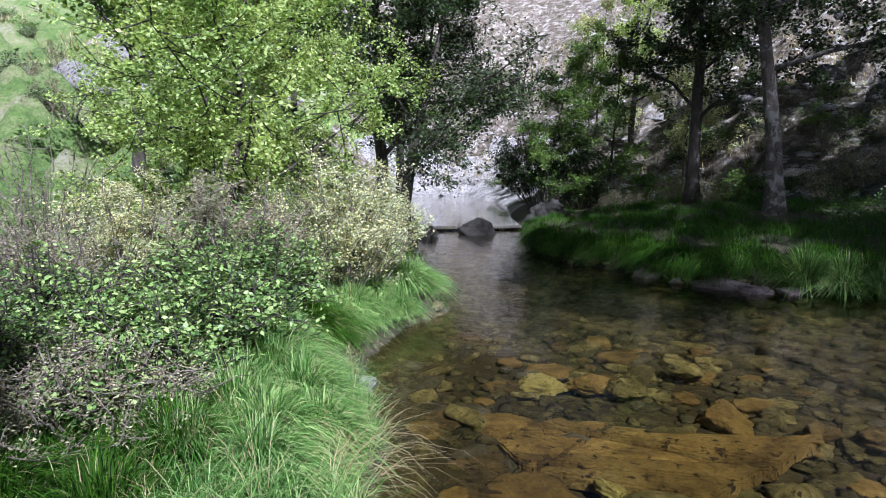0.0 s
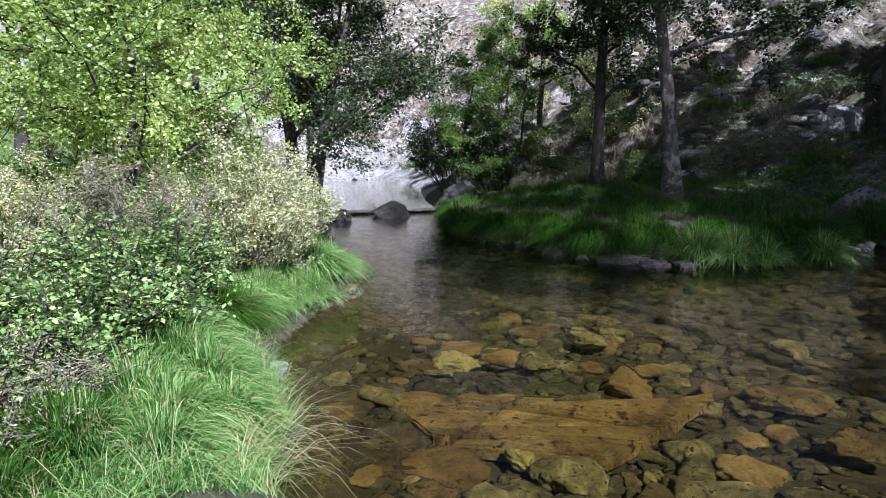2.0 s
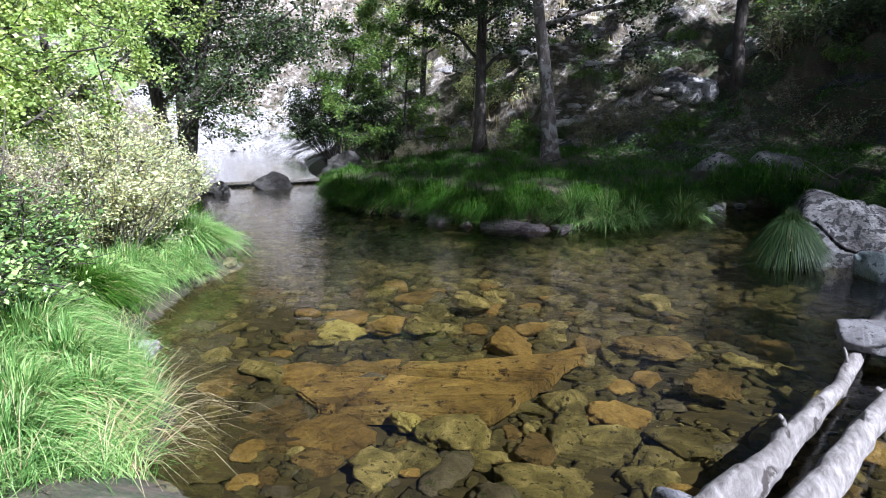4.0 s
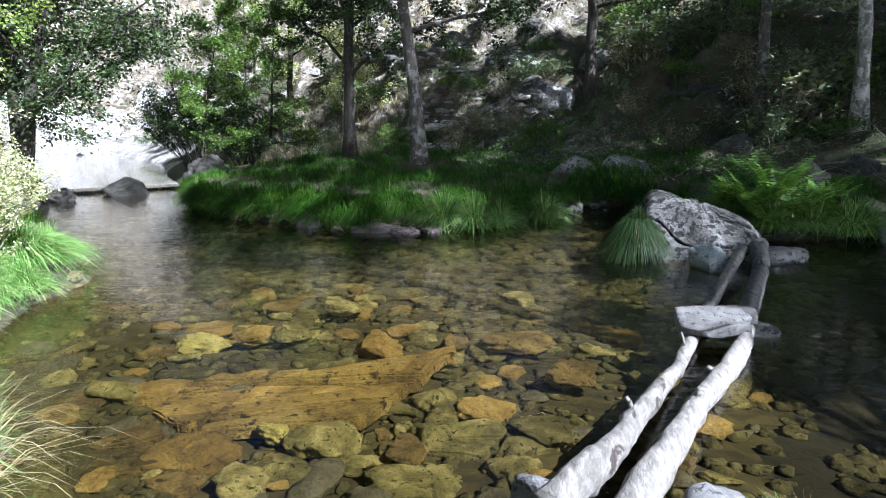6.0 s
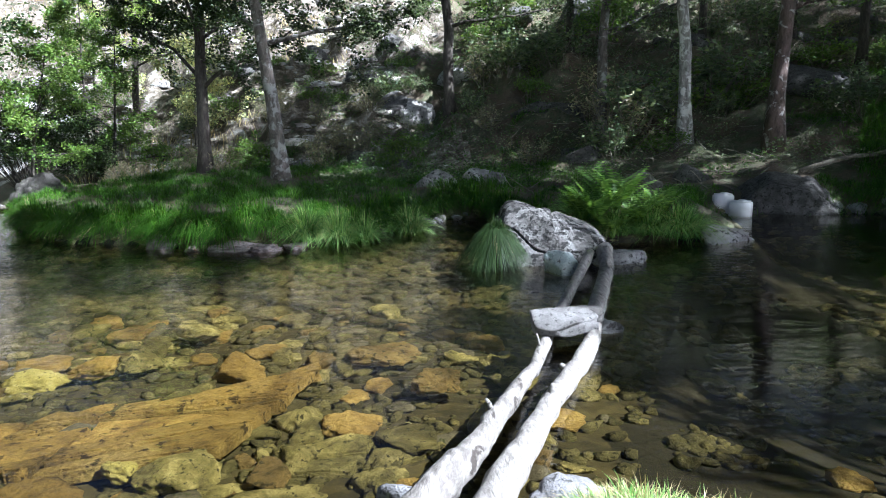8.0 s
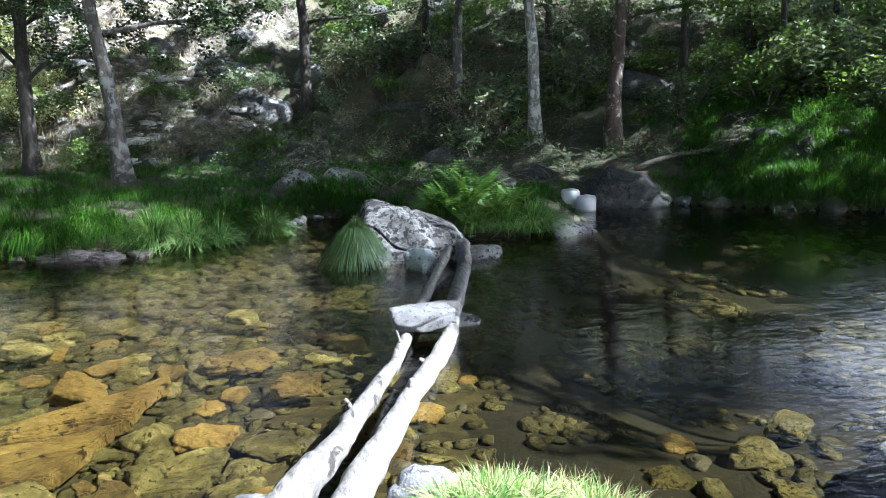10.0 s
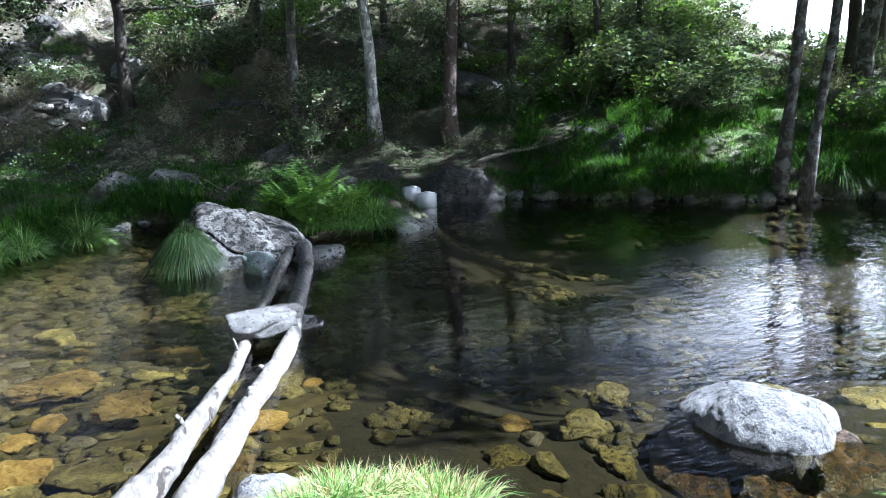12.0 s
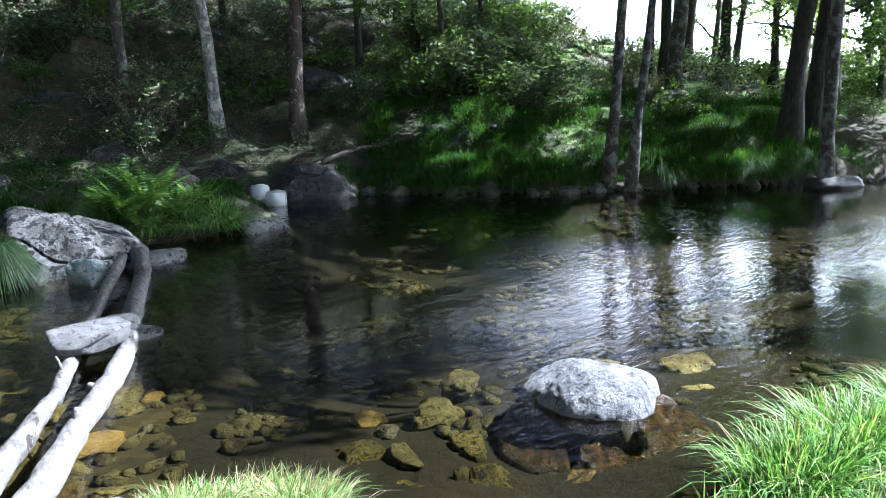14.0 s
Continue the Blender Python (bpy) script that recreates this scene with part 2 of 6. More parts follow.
M_PINK = rock_mat("pinkish_wet_rock", [(0.06, 0.05, 0.05), (0.14, 0.115, 0.115), (0.24, 0.2, 0.2)], (0.1, 0.05, 0.03), 4.0, 0.6, 0.58)
M_WETBROWN = rock_mat("algae_brown_stone", [(0.06, 0.045, 0.02), (0.17, 0.125, 0.055), (0.36, 0.28, 0.12)], (0.04, 0.032, 0.015), 4.0, 0.7, 0.56, 0.3, 0.05)
M_OCHRE = rock_mat("ochre_slab", [(0.12, 0.08, 0.028), (0.34, 0.24, 0.08), (0.6, 0.46, 0.18)], (0.1, 0.065, 0.028), 3.2, 0.7, 0.63, 0.2, 0.06)
M_RUSTWET = rock_mat("rusty_wet_rock", [(0.025, 0.017, 0.01), (0.09, 0.055, 0.025), (0.26, 0.16, 0.07)], (0.02, 0.016, 0.012), 5.0, 0.3, 0.5, 0, 0.03)
M_LEDGE = rock_mat("bedded_ochre_ledge", [(0.07, 0.045, 0.018), (0.3, 0.21, 0.07), (0.5, 0.37, 0.13), (0.66, 0.52, 0.22)], (0.07, 0.045, 0.02), 3.0, 0.7, 0.58, 0.25, 0.09, 0.7, 20)
M_YELLOW = rock_mat("yellow_algae_stone", [(0.3, 0.28, 0.08), (0.55, 0.5, 0.17), (0.7, 0.66, 0.27)], (0.12, 0.1, 0.03), 6.0, 0.7, 0.6)
M_YELLOWD = rock_mat("algae_yellow_stone", [(0.04, 0.036, 0.01), (0.14, 0.125, 0.032), (0.3, 0.27, 0.085)], (0.025, 0.022, 0.008), 7.0, 0.75, 0.53, 0.2, 0.06)
M_OLIVE = rock_mat("olive_pebble", [(0.07, 0.066, 0.03), (0.21, 0.2, 0.09), (0.5, 0.47, 0.25)], (0.04, 0.04, 0.02), 6.0, 0.75, 0.58, 0.45, 0.05)
M_SCREE = rock_mat("granite_scree", [(0.16, 0.15, 0.135), (0.34, 0.33, 0.31), (0.58, 0.57, 0.55)], (0.06, 0.06, 0.05), 1.5, 0.9, 0.6, 0.35)
M_WHITE = rock_mat("sun_bleached_stone", [(0.1, 0.1, 0.105), (0.18, 0.182, 0.188), (0.27, 0.27, 0.272)], (0.045, 0.045, 0.043), 5.0, 0.8, 0.56, 0, 0.02, 0.6)
M_BARK = bark_mat("alder_bark", [(0.025, 0.02, 0.015), (0.07, 0.06, 0.05), (0.14, 0.125, 0.105)], (0.2, 0.2, 0.185))
M_BARKD = bark_mat("dark_bark", [(0.015, 0.012, 0.009), (0.045, 0.038, 0.03), (0.09, 0.078, 0.062)])
M_BARKR = bark_mat("reddish_mottled_bark", [(0.03, 0.02, 0.015), (0.08, 0.055, 0.045), (0.14, 0.1, 0.085)], (0.34, 0.32, 0.3), 0.56)
M_BARKL = bark_mat("pale_lichened_bark", [(0.08, 0.075, 0.065), (0.2, 0.19, 0.17), (0.4, 0.39, 0.36)], (0.5, 0.5, 0.47), 0.5)
def log_mat(name, cols, patch, amount):
    m, nt, bsdf, geo = blank(name)
    mp = nt.nodes.new("ShaderNodeMapping")
    mp.inputs["Rotation"].default_value = (0, 0, radians(22))
    mp.inputs["Scale"].default_value = (1, 0.3, 1)
    nt.links.new(geo.outputs["Position"], mp.inputs[0])
    base = ramp(nt, noise_out(nt, 26, 6, 0.7, mp.outputs[0], 0.3), cols)
    p = ramp(nt, noise_out(nt, 9.0, 6, 0.65, mp.outputs[0], 0.5), [(0, 0, 0), (1, 1, 1)], amount, amount + 0.05)
    base = mix(nt, p, base, patch)
    nt.links.new(base, bsdf.inputs["Base Color"])
    bsdf.inputs["Roughness"].default_value = 0.85
    bump(nt, bsdf, noise_out(nt, 40, 6, 0.7, mp.outputs[0]), 0.9, 0.02)
    return m


M_LOG = log_mat("bleached_driftwood", [(0.07, 0.062, 0.053), (0.16, 0.15, 0.135), (0.27, 0.258, 0.24)], (0.05, 0.04, 0.032), 0.64)
M_LOGD = log_mat("half_barked_driftwood", [(0.06, 0.054, 0.047), (0.14, 0.13, 0.117), (0.25, 0.24, 0.222)], (0.03, 0.024, 0.019), 0.6)
M_TWIG = bark_mat("dry_twig", [(0.07, 0.06, 0.045), (0.16, 0.14, 0.11), (0.3, 0.27, 0.215)])
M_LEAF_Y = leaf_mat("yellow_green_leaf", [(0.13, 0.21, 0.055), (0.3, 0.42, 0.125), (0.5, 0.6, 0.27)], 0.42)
# alder leaves with the crowns' shade put into the green
M_LEAF_D = leaf_mat("shaded_alder_leaf", [(0.014, 0.03, 0.012), (0.028, 0.052, 0.018), (0.07, 0.105, 0.035)], 0.25, 0.35)
M_LEAF_M = leaf_mat("fresh_leaf", [(0.06, 0.12, 0.025), (0.10, 0.18, 0.04), (0.17, 0.25, 0.06)], 0.35)
M_LEAF_G = leaf_mat("grey_green_leaf", [(0.2, 0.26, 0.13), (0.37, 0.42, 0.24), (0.55, 0.58, 0.38), (0.62, 0.56, 0.26)], 0.3)
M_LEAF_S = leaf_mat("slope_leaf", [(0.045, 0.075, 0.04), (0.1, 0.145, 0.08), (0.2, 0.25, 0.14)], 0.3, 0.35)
M_LEAF_B = leaf_mat("bramble_leaf", [(0.035, 0.075, 0.022), (0.1, 0.19, 0.055), (0.21, 0.33, 0.1), (0.34, 0.44, 0.18)], 0.28, 0.4)
M_FERN = leaf_mat("fern_leaf", [(0.03, 0.075, 0.02), (0.07, 0.15, 0.04), (0.13, 0.22, 0.06)], 0.35, 0.5)
M_FERNB = leaf_mat("bright_fern_leaf", [(0.06, 0.13, 0.025), (0.12, 0.23, 0.05), (0.22, 0.34, 0.09)], 0.4, 0.45)
# two greens of one grass: shade darkens the first, sunlight brightens the second
M_GRASS = leaf_mat("lush_shade_grass", [(0.014, 0.05, 0.005), (0.038, 0.112, 0.009), (0.09, 0.2, 0.018)], 0.42, 0.5)
M_GRASSB = leaf_mat("sunlit_bank_grass", [(0.035, 0.095, 0.02), (0.13, 0.28, 0.07), (0.36, 0.5, 0.2)], 0.33, 0.45)
# sedge green darkened below its own tone: its shade is in the colour
M_SEDGE = leaf_mat("shade_dark_sedge", [(0.006, 0.018, 0.004), (0.014, 0.036, 0.007), (0.03, 0.062, 0.014)], 0.3, 0.65)
M_STRAW = leaf_mat("dry_grass", [(0.25, 0.2, 0.11), (0.4, 0.34, 0.2), (0.5, 0.44, 0.28)], 0.25, 0.6)
M_HEATH = leaf_mat("dry_heather", [(0.1, 0.085, 0.06), (0.27, 0.23, 0.165), (0.16, 0.2, 0.09), (0.42, 0.38, 0.26)], 0.15, 0.7)
M_PLASTIC = rock_mat("weathered_white_plastic", [(0.68, 0.69, 0.68), (0.76, 0.76, 0.75), (0.8, 0.8, 0.79)], None, 1.2, 0.4, bump_d=0.002, grain=0.08)
M_CLOTH = rock_mat("bluish_white_stone", [(0.22, 0.28, 0.28), (0.34, 0.4, 0.4), (0.45, 0.48, 0.48)], (0.1, 0.1, 0.1), 5.0, 0.7)

# ---------------------------------------------------------------- mesh tools
def np_mesh(name, V, F, smooth=False):
    V = np.asarray(V, dtype=np.float32)
    F = np.asarray(F, dtype=np.int32)
    k = F.shape[1]
    me = bpy.data.meshes.new(name)
    me.vertices.add(len(V))
    me.vertices.foreach_set("co", V.ravel())
    me.loops.add(F.size)
    me.loops.foreach_set("vertex_index", F.ravel())
    me.polygons.add(len(F))
    me.polygons.foreach_set("loop_start", np.arange(0, F.size, k, dtype=np.int32))
    if smooth:
        me.polygons.foreach_set("use_smooth", np.ones(len(F), dtype=bool))
    me.update(calc_edges=True)
    return me


def part(name, me, material, parent=None, label="", m=None):
    ob = new(name, me)
    if material is not None and not me.materials:
        me.materials.append(material)
    if parent is not None:
        ob.parent = parent
    if m is not None:
        ob.matrix_basis = m
    if label:
        tagged(ob, label)
    return ob


def thing(name, label, category, at=(0, 0, 0), group="", kind=""):
    ob = new(name)
    ob.empty_display_size = 0.1
    ob.location = at
    return tagged(ob, label, category, group, kind)


def merge(chunks):
    Vs, Fs, n = [], [], 0
    for v, f in chunks:
        Vs.append(v)
        Fs.append(np.asarray(f) + n)
        n += len(v)
    return np.concatenate(Vs), np.concatenate(Fs)


def tube(path, radii, sides=8, rng=None, rough=0.0, cap=True):
    """A tapered round limb along a path; quads, ends closed by small rings."""
    P = np.asarray(path, float)
    r = np.asarray(radii, float)
    if cap:
        P = np.vstack([P[:1], P, P[-1:]])
        r = np.concatenate([[r[0] * 0.02], r, [r[-1] * 0.02]])
    T = np.gradient(np.asarray(P), axis=0)
    if cap:
        T[0], T[1], T[-1], T[-2] = P[2] - P[1], P[2] - P[1], P[-2] - P[-3], P[-2] - P[-3]
    T /= np.linalg.norm(T, axis=1, keepdims=True) + 1e-9
    up = np.tile(np.array([0.31, 0.95, 0.07]), (len(P), 1))
    A = np.cross(T, up)
    A /= np.linalg.norm(A, axis=1, keepdims=True) + 1e-9
    B = np.cross(T, A)
    th = np.linspace(0, 2 * np.pi, sides, endpoint=False)
    rr = np.tile(r[:, None], (1, sides))
    if rng is not None and rough:
        rr = rr * (1 + rng.normal(0, rough, rr.shape))
    V = P[:, None] + rr[..., None] * (np.cos(th)[None, :, None] * A[:, None] + np.sin(th)[None, :, None] * B[:, None])
    n = len(P)
    i = np.arange(n - 1)[:, None] * sides
    j = np.arange(sides)[None]
    k = (j + 1) % sides
    F = np.stack([i + j, i + k, i + sides + k, i + sides + j], -1).reshape(-1, 4)
    return V.reshape(-1, 3), F


def leaves(P, size, rng, up=0.4, width=0.6, droop=0.0):
    """Pointed leaves folded on the midrib, one small island each."""
    n = len(P)
    D = rng.normal(0, 1, (n, 3))
    D[:, 2] = D[:, 2] * 0.5 - droop
    D /= np.linalg.norm(D, axis=1, keepdims=True)
    N = rng.normal(0, 1, (n, 3))
    N[:, 2] += up * 3
    W = np.cross(D, N)
    W /= np.linalg.norm(W, axis=1, keepdims=True) + 1e-9
    N = np.cross(W, D)
    s = size * rng.uniform(0.6, 1.25, (n, 1))
    a = P
    tip = P + D * s
    mid = P + D * s * 0.5 + N * s * 0.08
    lft, rgt = mid + W * s * width * 0.5, mid - W * s * width * 0.5
    V = np.stack([a, lft, tip, rgt], 1).reshape(-1, 3)
    b = np.arange(n)[:, None] * 4
    F = np.concatenate([b + [0, 2, 1], b + [0, 3, 2]], 1).reshape(-1, 3)
    return V, F


def blades(P, length, width, rng, spread=0.5, bend=0.7, toward=None, lean=0.0, out=None):
    """Grass blades with three bends, each an island."""
    n = len(P)
    az = rng.uniform(0, 2 * np.pi, n)
    H = np.stack([np.cos(az), np.sin(az), np.zeros(n)], 1) * rng.uniform(0.2, 1, (n, 1)) * spread
    if out is not None:
        H = H * 0.85 + out * spread * 0.6
    if toward is not None:
        H = H + np.asarray(toward) * lean
    L = length * rng.uniform(0.55, 1.15, (n, 1)) if np.isscalar(length) else length[:, None] * rng.uniform(0.55, 1.15, (n, 1))
    side = np.stack([-np.sin(az), np.cos(az), np.zeros(n)], 1) * width * 0.5
    V = np.empty((n, 7, 3))
    for k, t in enumerate((0.0, 0.4, 0.75)):
        c = P + H * L * (t * 0.55 + bend * t * t * 0.6)
        c = c + np.array([0, 0, 1.0]) * L * (t - bend * 0.5 * t * t * np.linalg.norm(H, axis=1, keepdims=True))
        w = (1.0, 0.85, 0.55)[k]
        V[:, 2 * k], V[:, 2 * k + 1] = c - side * w, c + side * w
    t = 1.0
    hn = np.linalg.norm(H, axis=1, keepdims=True)
    V[:, 6] = P + H * L * (t * 0.55 + bend * 0.6) + np.array([0, 0, 1.0]) * L * (1 - bend * 0.62 * hn)
    b = np.arange(n)[:, None] * 7
    F = np.concatenate([b + q for q in ([0, 1, 3], [0, 3, 2], [2, 3, 5], [2, 5, 4], [4, 5, 6])], 1).reshape(-1, 3)
    return V.reshape(-1, 3), F


def rock_geo(rng, size, sub=3, facets=9, soft=0.5, rough=0.05, flat=0.0):
    """A weathered boulder: a facetted block with softened edges, ledges and grain."""
    bm = bmesh.new()
    bmesh.ops.create_icosphere(bm, subdivisions=sub, radius=1)
    V = np.array([v.co[:] for v in bm.verts])
    F = np.array([[v.index for v in f.verts] for f in bm.faces])
    bm.free()
    off = rng.uniform(-50, 50, 3)
    N = rng.normal(0, 1, (facets + 5, 3))
    N /= np.linalg.norm(N, axis=1, keepdims=True)
    d = rng.uniform(0.55, 0.95, len(N))
    if flat:
        N = np.vstack([N[np.abs(N[:, 2]) < 0.6], [[0.06, 0.03, 1.0]], [[0, 0.05, -1]]])
        N /= np.linalg.norm(N, axis=1, keepdims=True)
        d = np.concatenate([rng.uniform(0.7, 1.0, len(N) - 2), [flat, flat]])
    U = V + 0.12 * np.array([noise.noise_vector(Vector(v * 1.7 + off))[:] for v in V])
    dots = np.maximum(U @ N.T, 1e-3)
    rad = np.minimum((d / dots).min(1), 1.2)
    rad = rad * (1 - soft * 0.35) + soft * 0.35 * 0.85
    nz = np.array([noise.fractal(Vector((v[0] * 2.4, v[1] * 2.4, v[2] * 4.2)) + Vector(off), 0.75, 2.1, 5) for v in V])
    cr = np.array([1 - abs(noise.noise(Vector(v * 1.6 - off))) * 2 for v in V])
    V = V * (rad * (1 + rough * nz - rough * 1.3 * np.clip(cr - 0.8, 0, 1) * 5 * (1 - soft)))[:, None]
    return V * np.asarray(size), F


def hewn(rng, planes, sub=5, soft=24.0, rough=0.02, pits=0.0, split=1.6):
    """A rock bounded by joint planes (normal, distance), edges worn round; soft: higher is sharper."""
    bm = bmesh.new()
    bmesh.ops.create_icosphere(bm, subdivisions=sub, radius=1)
    D = np.array([v.co[:] for v in bm.verts])
    F = np.array([[v.index for v in f.verts] for f in bm.faces])
    bm.free()
    N = np.array([p[:3] for p in planes], float)
    d = np.array([p[3] for p in planes], float)
    N /= np.linalg.norm(N, axis=1, keepdims=True)
    inv = np.maximum(D @ N.T, 1e-4) / d
    R = 1 / (inv ** soft).sum(1) ** (1 / soft)
    V = D * R[:, None]
    off = Vector(rng.uniform(-40, 40, 3))
    nz = np.array([noise.fractal(Vector(v * 2.6) + off, 0.8, 2.1, 6) for v in V])
    cell = np.array([noise.noise(Vector(v * 9.0) + off) for v in V])
    crack = np.array([abs(noise.noise(Vector((v[0] * 1.5 + v[2], v[1] * 1.5, v[2] * 3.0)) + off)) for v in V])
    return V + D * (rough * nz - pits * np.clip(cell - 0.25, 0, 1) - rough * split * np.clip(1 - crack / 0.05, 0, 1))[:, None], F


def hewn_rock(name, label, at, planes, material, seed, turn=0.0, sub=5, soft=24.0, rough=0.02, pits=0.0, group="", category="rock", split=1.6):
    V, F = hewn(np.random.default_rng(seed), planes, sub, soft, rough, pits, split)
    ob = part(name, np_mesh(name, spin(V, turn), F, True), material)
    ob.location = at
    return tagged(ob, label, category, group)


def spin(V, deg):
    c, s = math.cos(radians(deg)), math.sin(radians(deg))
    return V @ np.array([[c, s, 0], [-s, c, 0], [0, 0, 1]])


def rock(name, label, at, size, material, seed, turn=0.0, sub=4, facets=10, soft=0.5, rough=0.06, flat=0.0, group="", category="rock", slant=0.0):
    rng = np.random.default_rng(seed)
    V, F = rock_geo(rng, size, sub, facets, soft, rough, flat)
    V[:, 2] *= 1.0 - slant * V[:, 0] / size[0]
    ob = part(name, np_mesh(name, spin(V, turn), F, True), material)
    ob.location = at
    return tagged(ob, label, category, group)


# ---------------------------------------------------------------- lie of the land
LEFT_SHORE = [(-1.0, 1.85), (-2.4, 2.05), (-2.75, 2.65), (-3.55, 3.25), (-4.2, 3.85), (-4.75, 5.0), (-4.85, 6.0), (-6.0, 6.7), (-7.2, 8.3),
              (-9.7, 10.6), (-11.6, 13.0), (-15, 17), (-22, 23.5), (-32, 31)]
FAR_SHORE = [(-28, 37), (-17, 26), (-12, 18.6), (-9.5, 15.4), (-7.3, 12.1), (-5.5, 10.4), (-4.2, 10.0), (-3.3, 9.5), (-2.3, 9.4), (-0.9, 9.95),
             (-0.4, 10.9), (0.4, 12.2), (1.6, 12.2), (2.2, 10.3), (2.5, 9.0), (4.4, 9.0), (5.2, 9.6), (5.5, 11.3), (6.4, 12.0), (7.5, 11.8), (8.6, 11.3),
             (9.7, 10.2), (11.4, 8.4), (13.8, 7.05), (16.6, 5.0), (19, 4.0), (28, 0), (45, -8)]
NEAR_SHORE = [(45, -14), (20, -5), (9, -1.3), (5, 0.2), (3.9, 0.75), (3.2, 1.05), (2.6, 0.95), (2.0, 1.15), (1.5, 1.7), (1.25, 2.1), (0.8, 2.3), (0.3, 2.2), (-0.2, 2.0)]
SHORE = np.array(LEFT_SHORE + FAR_SHORE + NEAR_SHORE, float)


def shore_distance(X, Y):
    """Metres to the waterline: positive on land, negative in the stream."""
    X, Y = np.asarray(X, float), np.asarray(Y, float)
    best = np.full(X.shape, 1e9)
    inside = np.zeros(X.shape, bool)
    for (ax, ay), (bx, by) in zip(SHORE, np.roll(SHORE, -1, axis=0)):
        dx, dy = bx - ax, by - ay
        t = np.clip(((X - ax) * dx + (Y - ay) * dy) / (dx * dx + dy * dy), 0, 1)
        best = np.minimum(best, np.hypot(X - ax - t * dx, Y - ay - t * dy))
        cross = ((ay > Y) != (by > Y)) & (X < (bx - ax) * (Y - ay) / (by - ay + 1e-12) + ax)
        inside ^= cross
    return np.where(inside, -best, best)


def wave(X, Y, s, k):
    return np.sin(X / s + 1.3 * k + 0.7 * np.sin(Y / s * 0.9 + k)) * np.cos(Y / s * 1.1 - 0.8 * k + 0.6 * np.sin(X / s * 0.8))


def grain(X, Y, size, k):
    """Smooth gradient noise over the plan, about -0.7 to 0.7."""
    x, y = np.asarray(X, float) / size + 13.7 * k, np.asarray(Y, float) / size - 7.3 * k
    xi, yi = np.floor(x), np.floor(y)
    fx, fy = x - xi, y - yi
    u, v = fx * fx * fx * (fx * (fx * 6 - 15) + 10), fy * fy * fy * (fy * (fy * 6 - 15) + 10)

    def corner(i, j):
        h = np.sin((xi + i) * 127.1 + (yi + j) * 311.7 + k * 74.7) * 43758.5453
        a = (h - np.floor(h)) * 2 * np.pi
        return np.cos(a) * (fx - i) + np.sin(a) * (fy - j)
    lo = corner(0, 0) * (1 - u) + corner(1, 0) * u
    hi = corner(0, 1) * (1 - u) + corner(1, 1) * u
    return lo * (1 - v) + hi * v


#            azimuth  start  slope  (the hill round the stream, seen from the path)
HILL = np.array([(-180, 9, 0.3), (-125, 9, 0.28), (-105, 14, 0.1), (-85, 12, 0.10), (-62, 12.5, 0.165), (-52, 13, 0.26), (-45, 13.5, 0.36), (-30, 14.5, 0.46), (-15, 16, 0.5),
                 (0, 18, 0.55), (15, 21, 0.62), (30, 26, 0.62), (42, 24, 0.6), (52, 18, 0.42), (65, 10, 0.34), (90, 8, 0.25), (130, 8, 0.3), (180, 9, 0.3)], float)


def height(X, Y):
    X, Y = np.asarray(X, float), np.asarray(Y, float)
    s = shore_distance(X, Y)
    R = np.hypot(X, Y)
    A = np.degrees(np.arctan2(-X, Y))
    start = np.interp(A, HILL[:, 0], HILL[:, 1])
    slope = np.interp(A, HILL[:, 0], HILL[:, 2])
    bank = 0.34 * np.clip(s / 0.55, 0, 1) ** 0.6 + 0.045 * np.clip(s, 0, 9)
    near = np.clip((2.2 - Y - 0.25 * np.abs(X)) / 1.5, 0, 1)
    bank = bank * (1 - 0.55 * near)
    k = np.maximum(R - start, 0)
    k = np.where(A > 8, np.minimum(k, np.maximum(s - 0.4, 0) * np.interp(A, (46, 54), (1.25, 4.0))), k)
    hill = slope * (k * k / (k + 2.0)) * np.clip(s / 2, 0, 1)
    top = np.interp(A, (-180, -75, -62, -56, -50, -44, 180), (2.5, 3.0, 3.4, 5.0, 10, 22, 22))
    hill = np.where(hill > top, top + (hill - top) * 0.06, hill)
    rough = (0.10 * wave(X, Y, 1.1, 1) + 0.07 * np.abs(wave(X, Y, 0.33, 2))) * np.clip(s / 1.0, 0, 1)
    ledge = grain(X, Y, 3.2, 1) + 0.5 * grain(X, Y, 1.3, 2)
    crag = 0.5 + 0.9 * ledge + 0.35 * np.tanh(6 * grain(X + 0.5 * Y, Y, 1.9, 3)) + 0.6 * np.abs(grain(X, Y, 0.9, 4)) + 0.36 * grain(X, Y, 0.42, 5)
    rough = rough + np.clip(k / 5, 0, 1) * (crag - 0.5) * np.clip((A + 50) / 30, 0.25, 1)
    d = -s
    deep = 0.24 + 0.8 / (1 + np.exp(-(X - 2.6 + 0.5 * wave(X, Y, 0.9, 2)) / 0.5)) / (1 + np.exp(-(Y - 3.4 + 0.4 * wave(X, Y, 0.7, 4)) / 0.4))
    deep = deep + 0.5 / (1 + np.exp((X + 4.5) / 0.8)) / (1 + np.exp(-(Y - 9.3 + 0.3 * (X + 4)) / 0.7))
    bed = -0.06 - deep * (1 - np.exp(-np.maximum(d, 0) / 1.0)) + 0.035 * wave(X, Y, 0.5, 4) * np.clip(d, 0, 1)
    return np.where(s > 0, bank + hill + rough - 0.02, np.where(d < 0.35, -0.02 + (bed + 0.02) * d / 0.35, bed))


def ground_z(x, y):
    return float(height(np.array([x]), np.array([y]))[0])


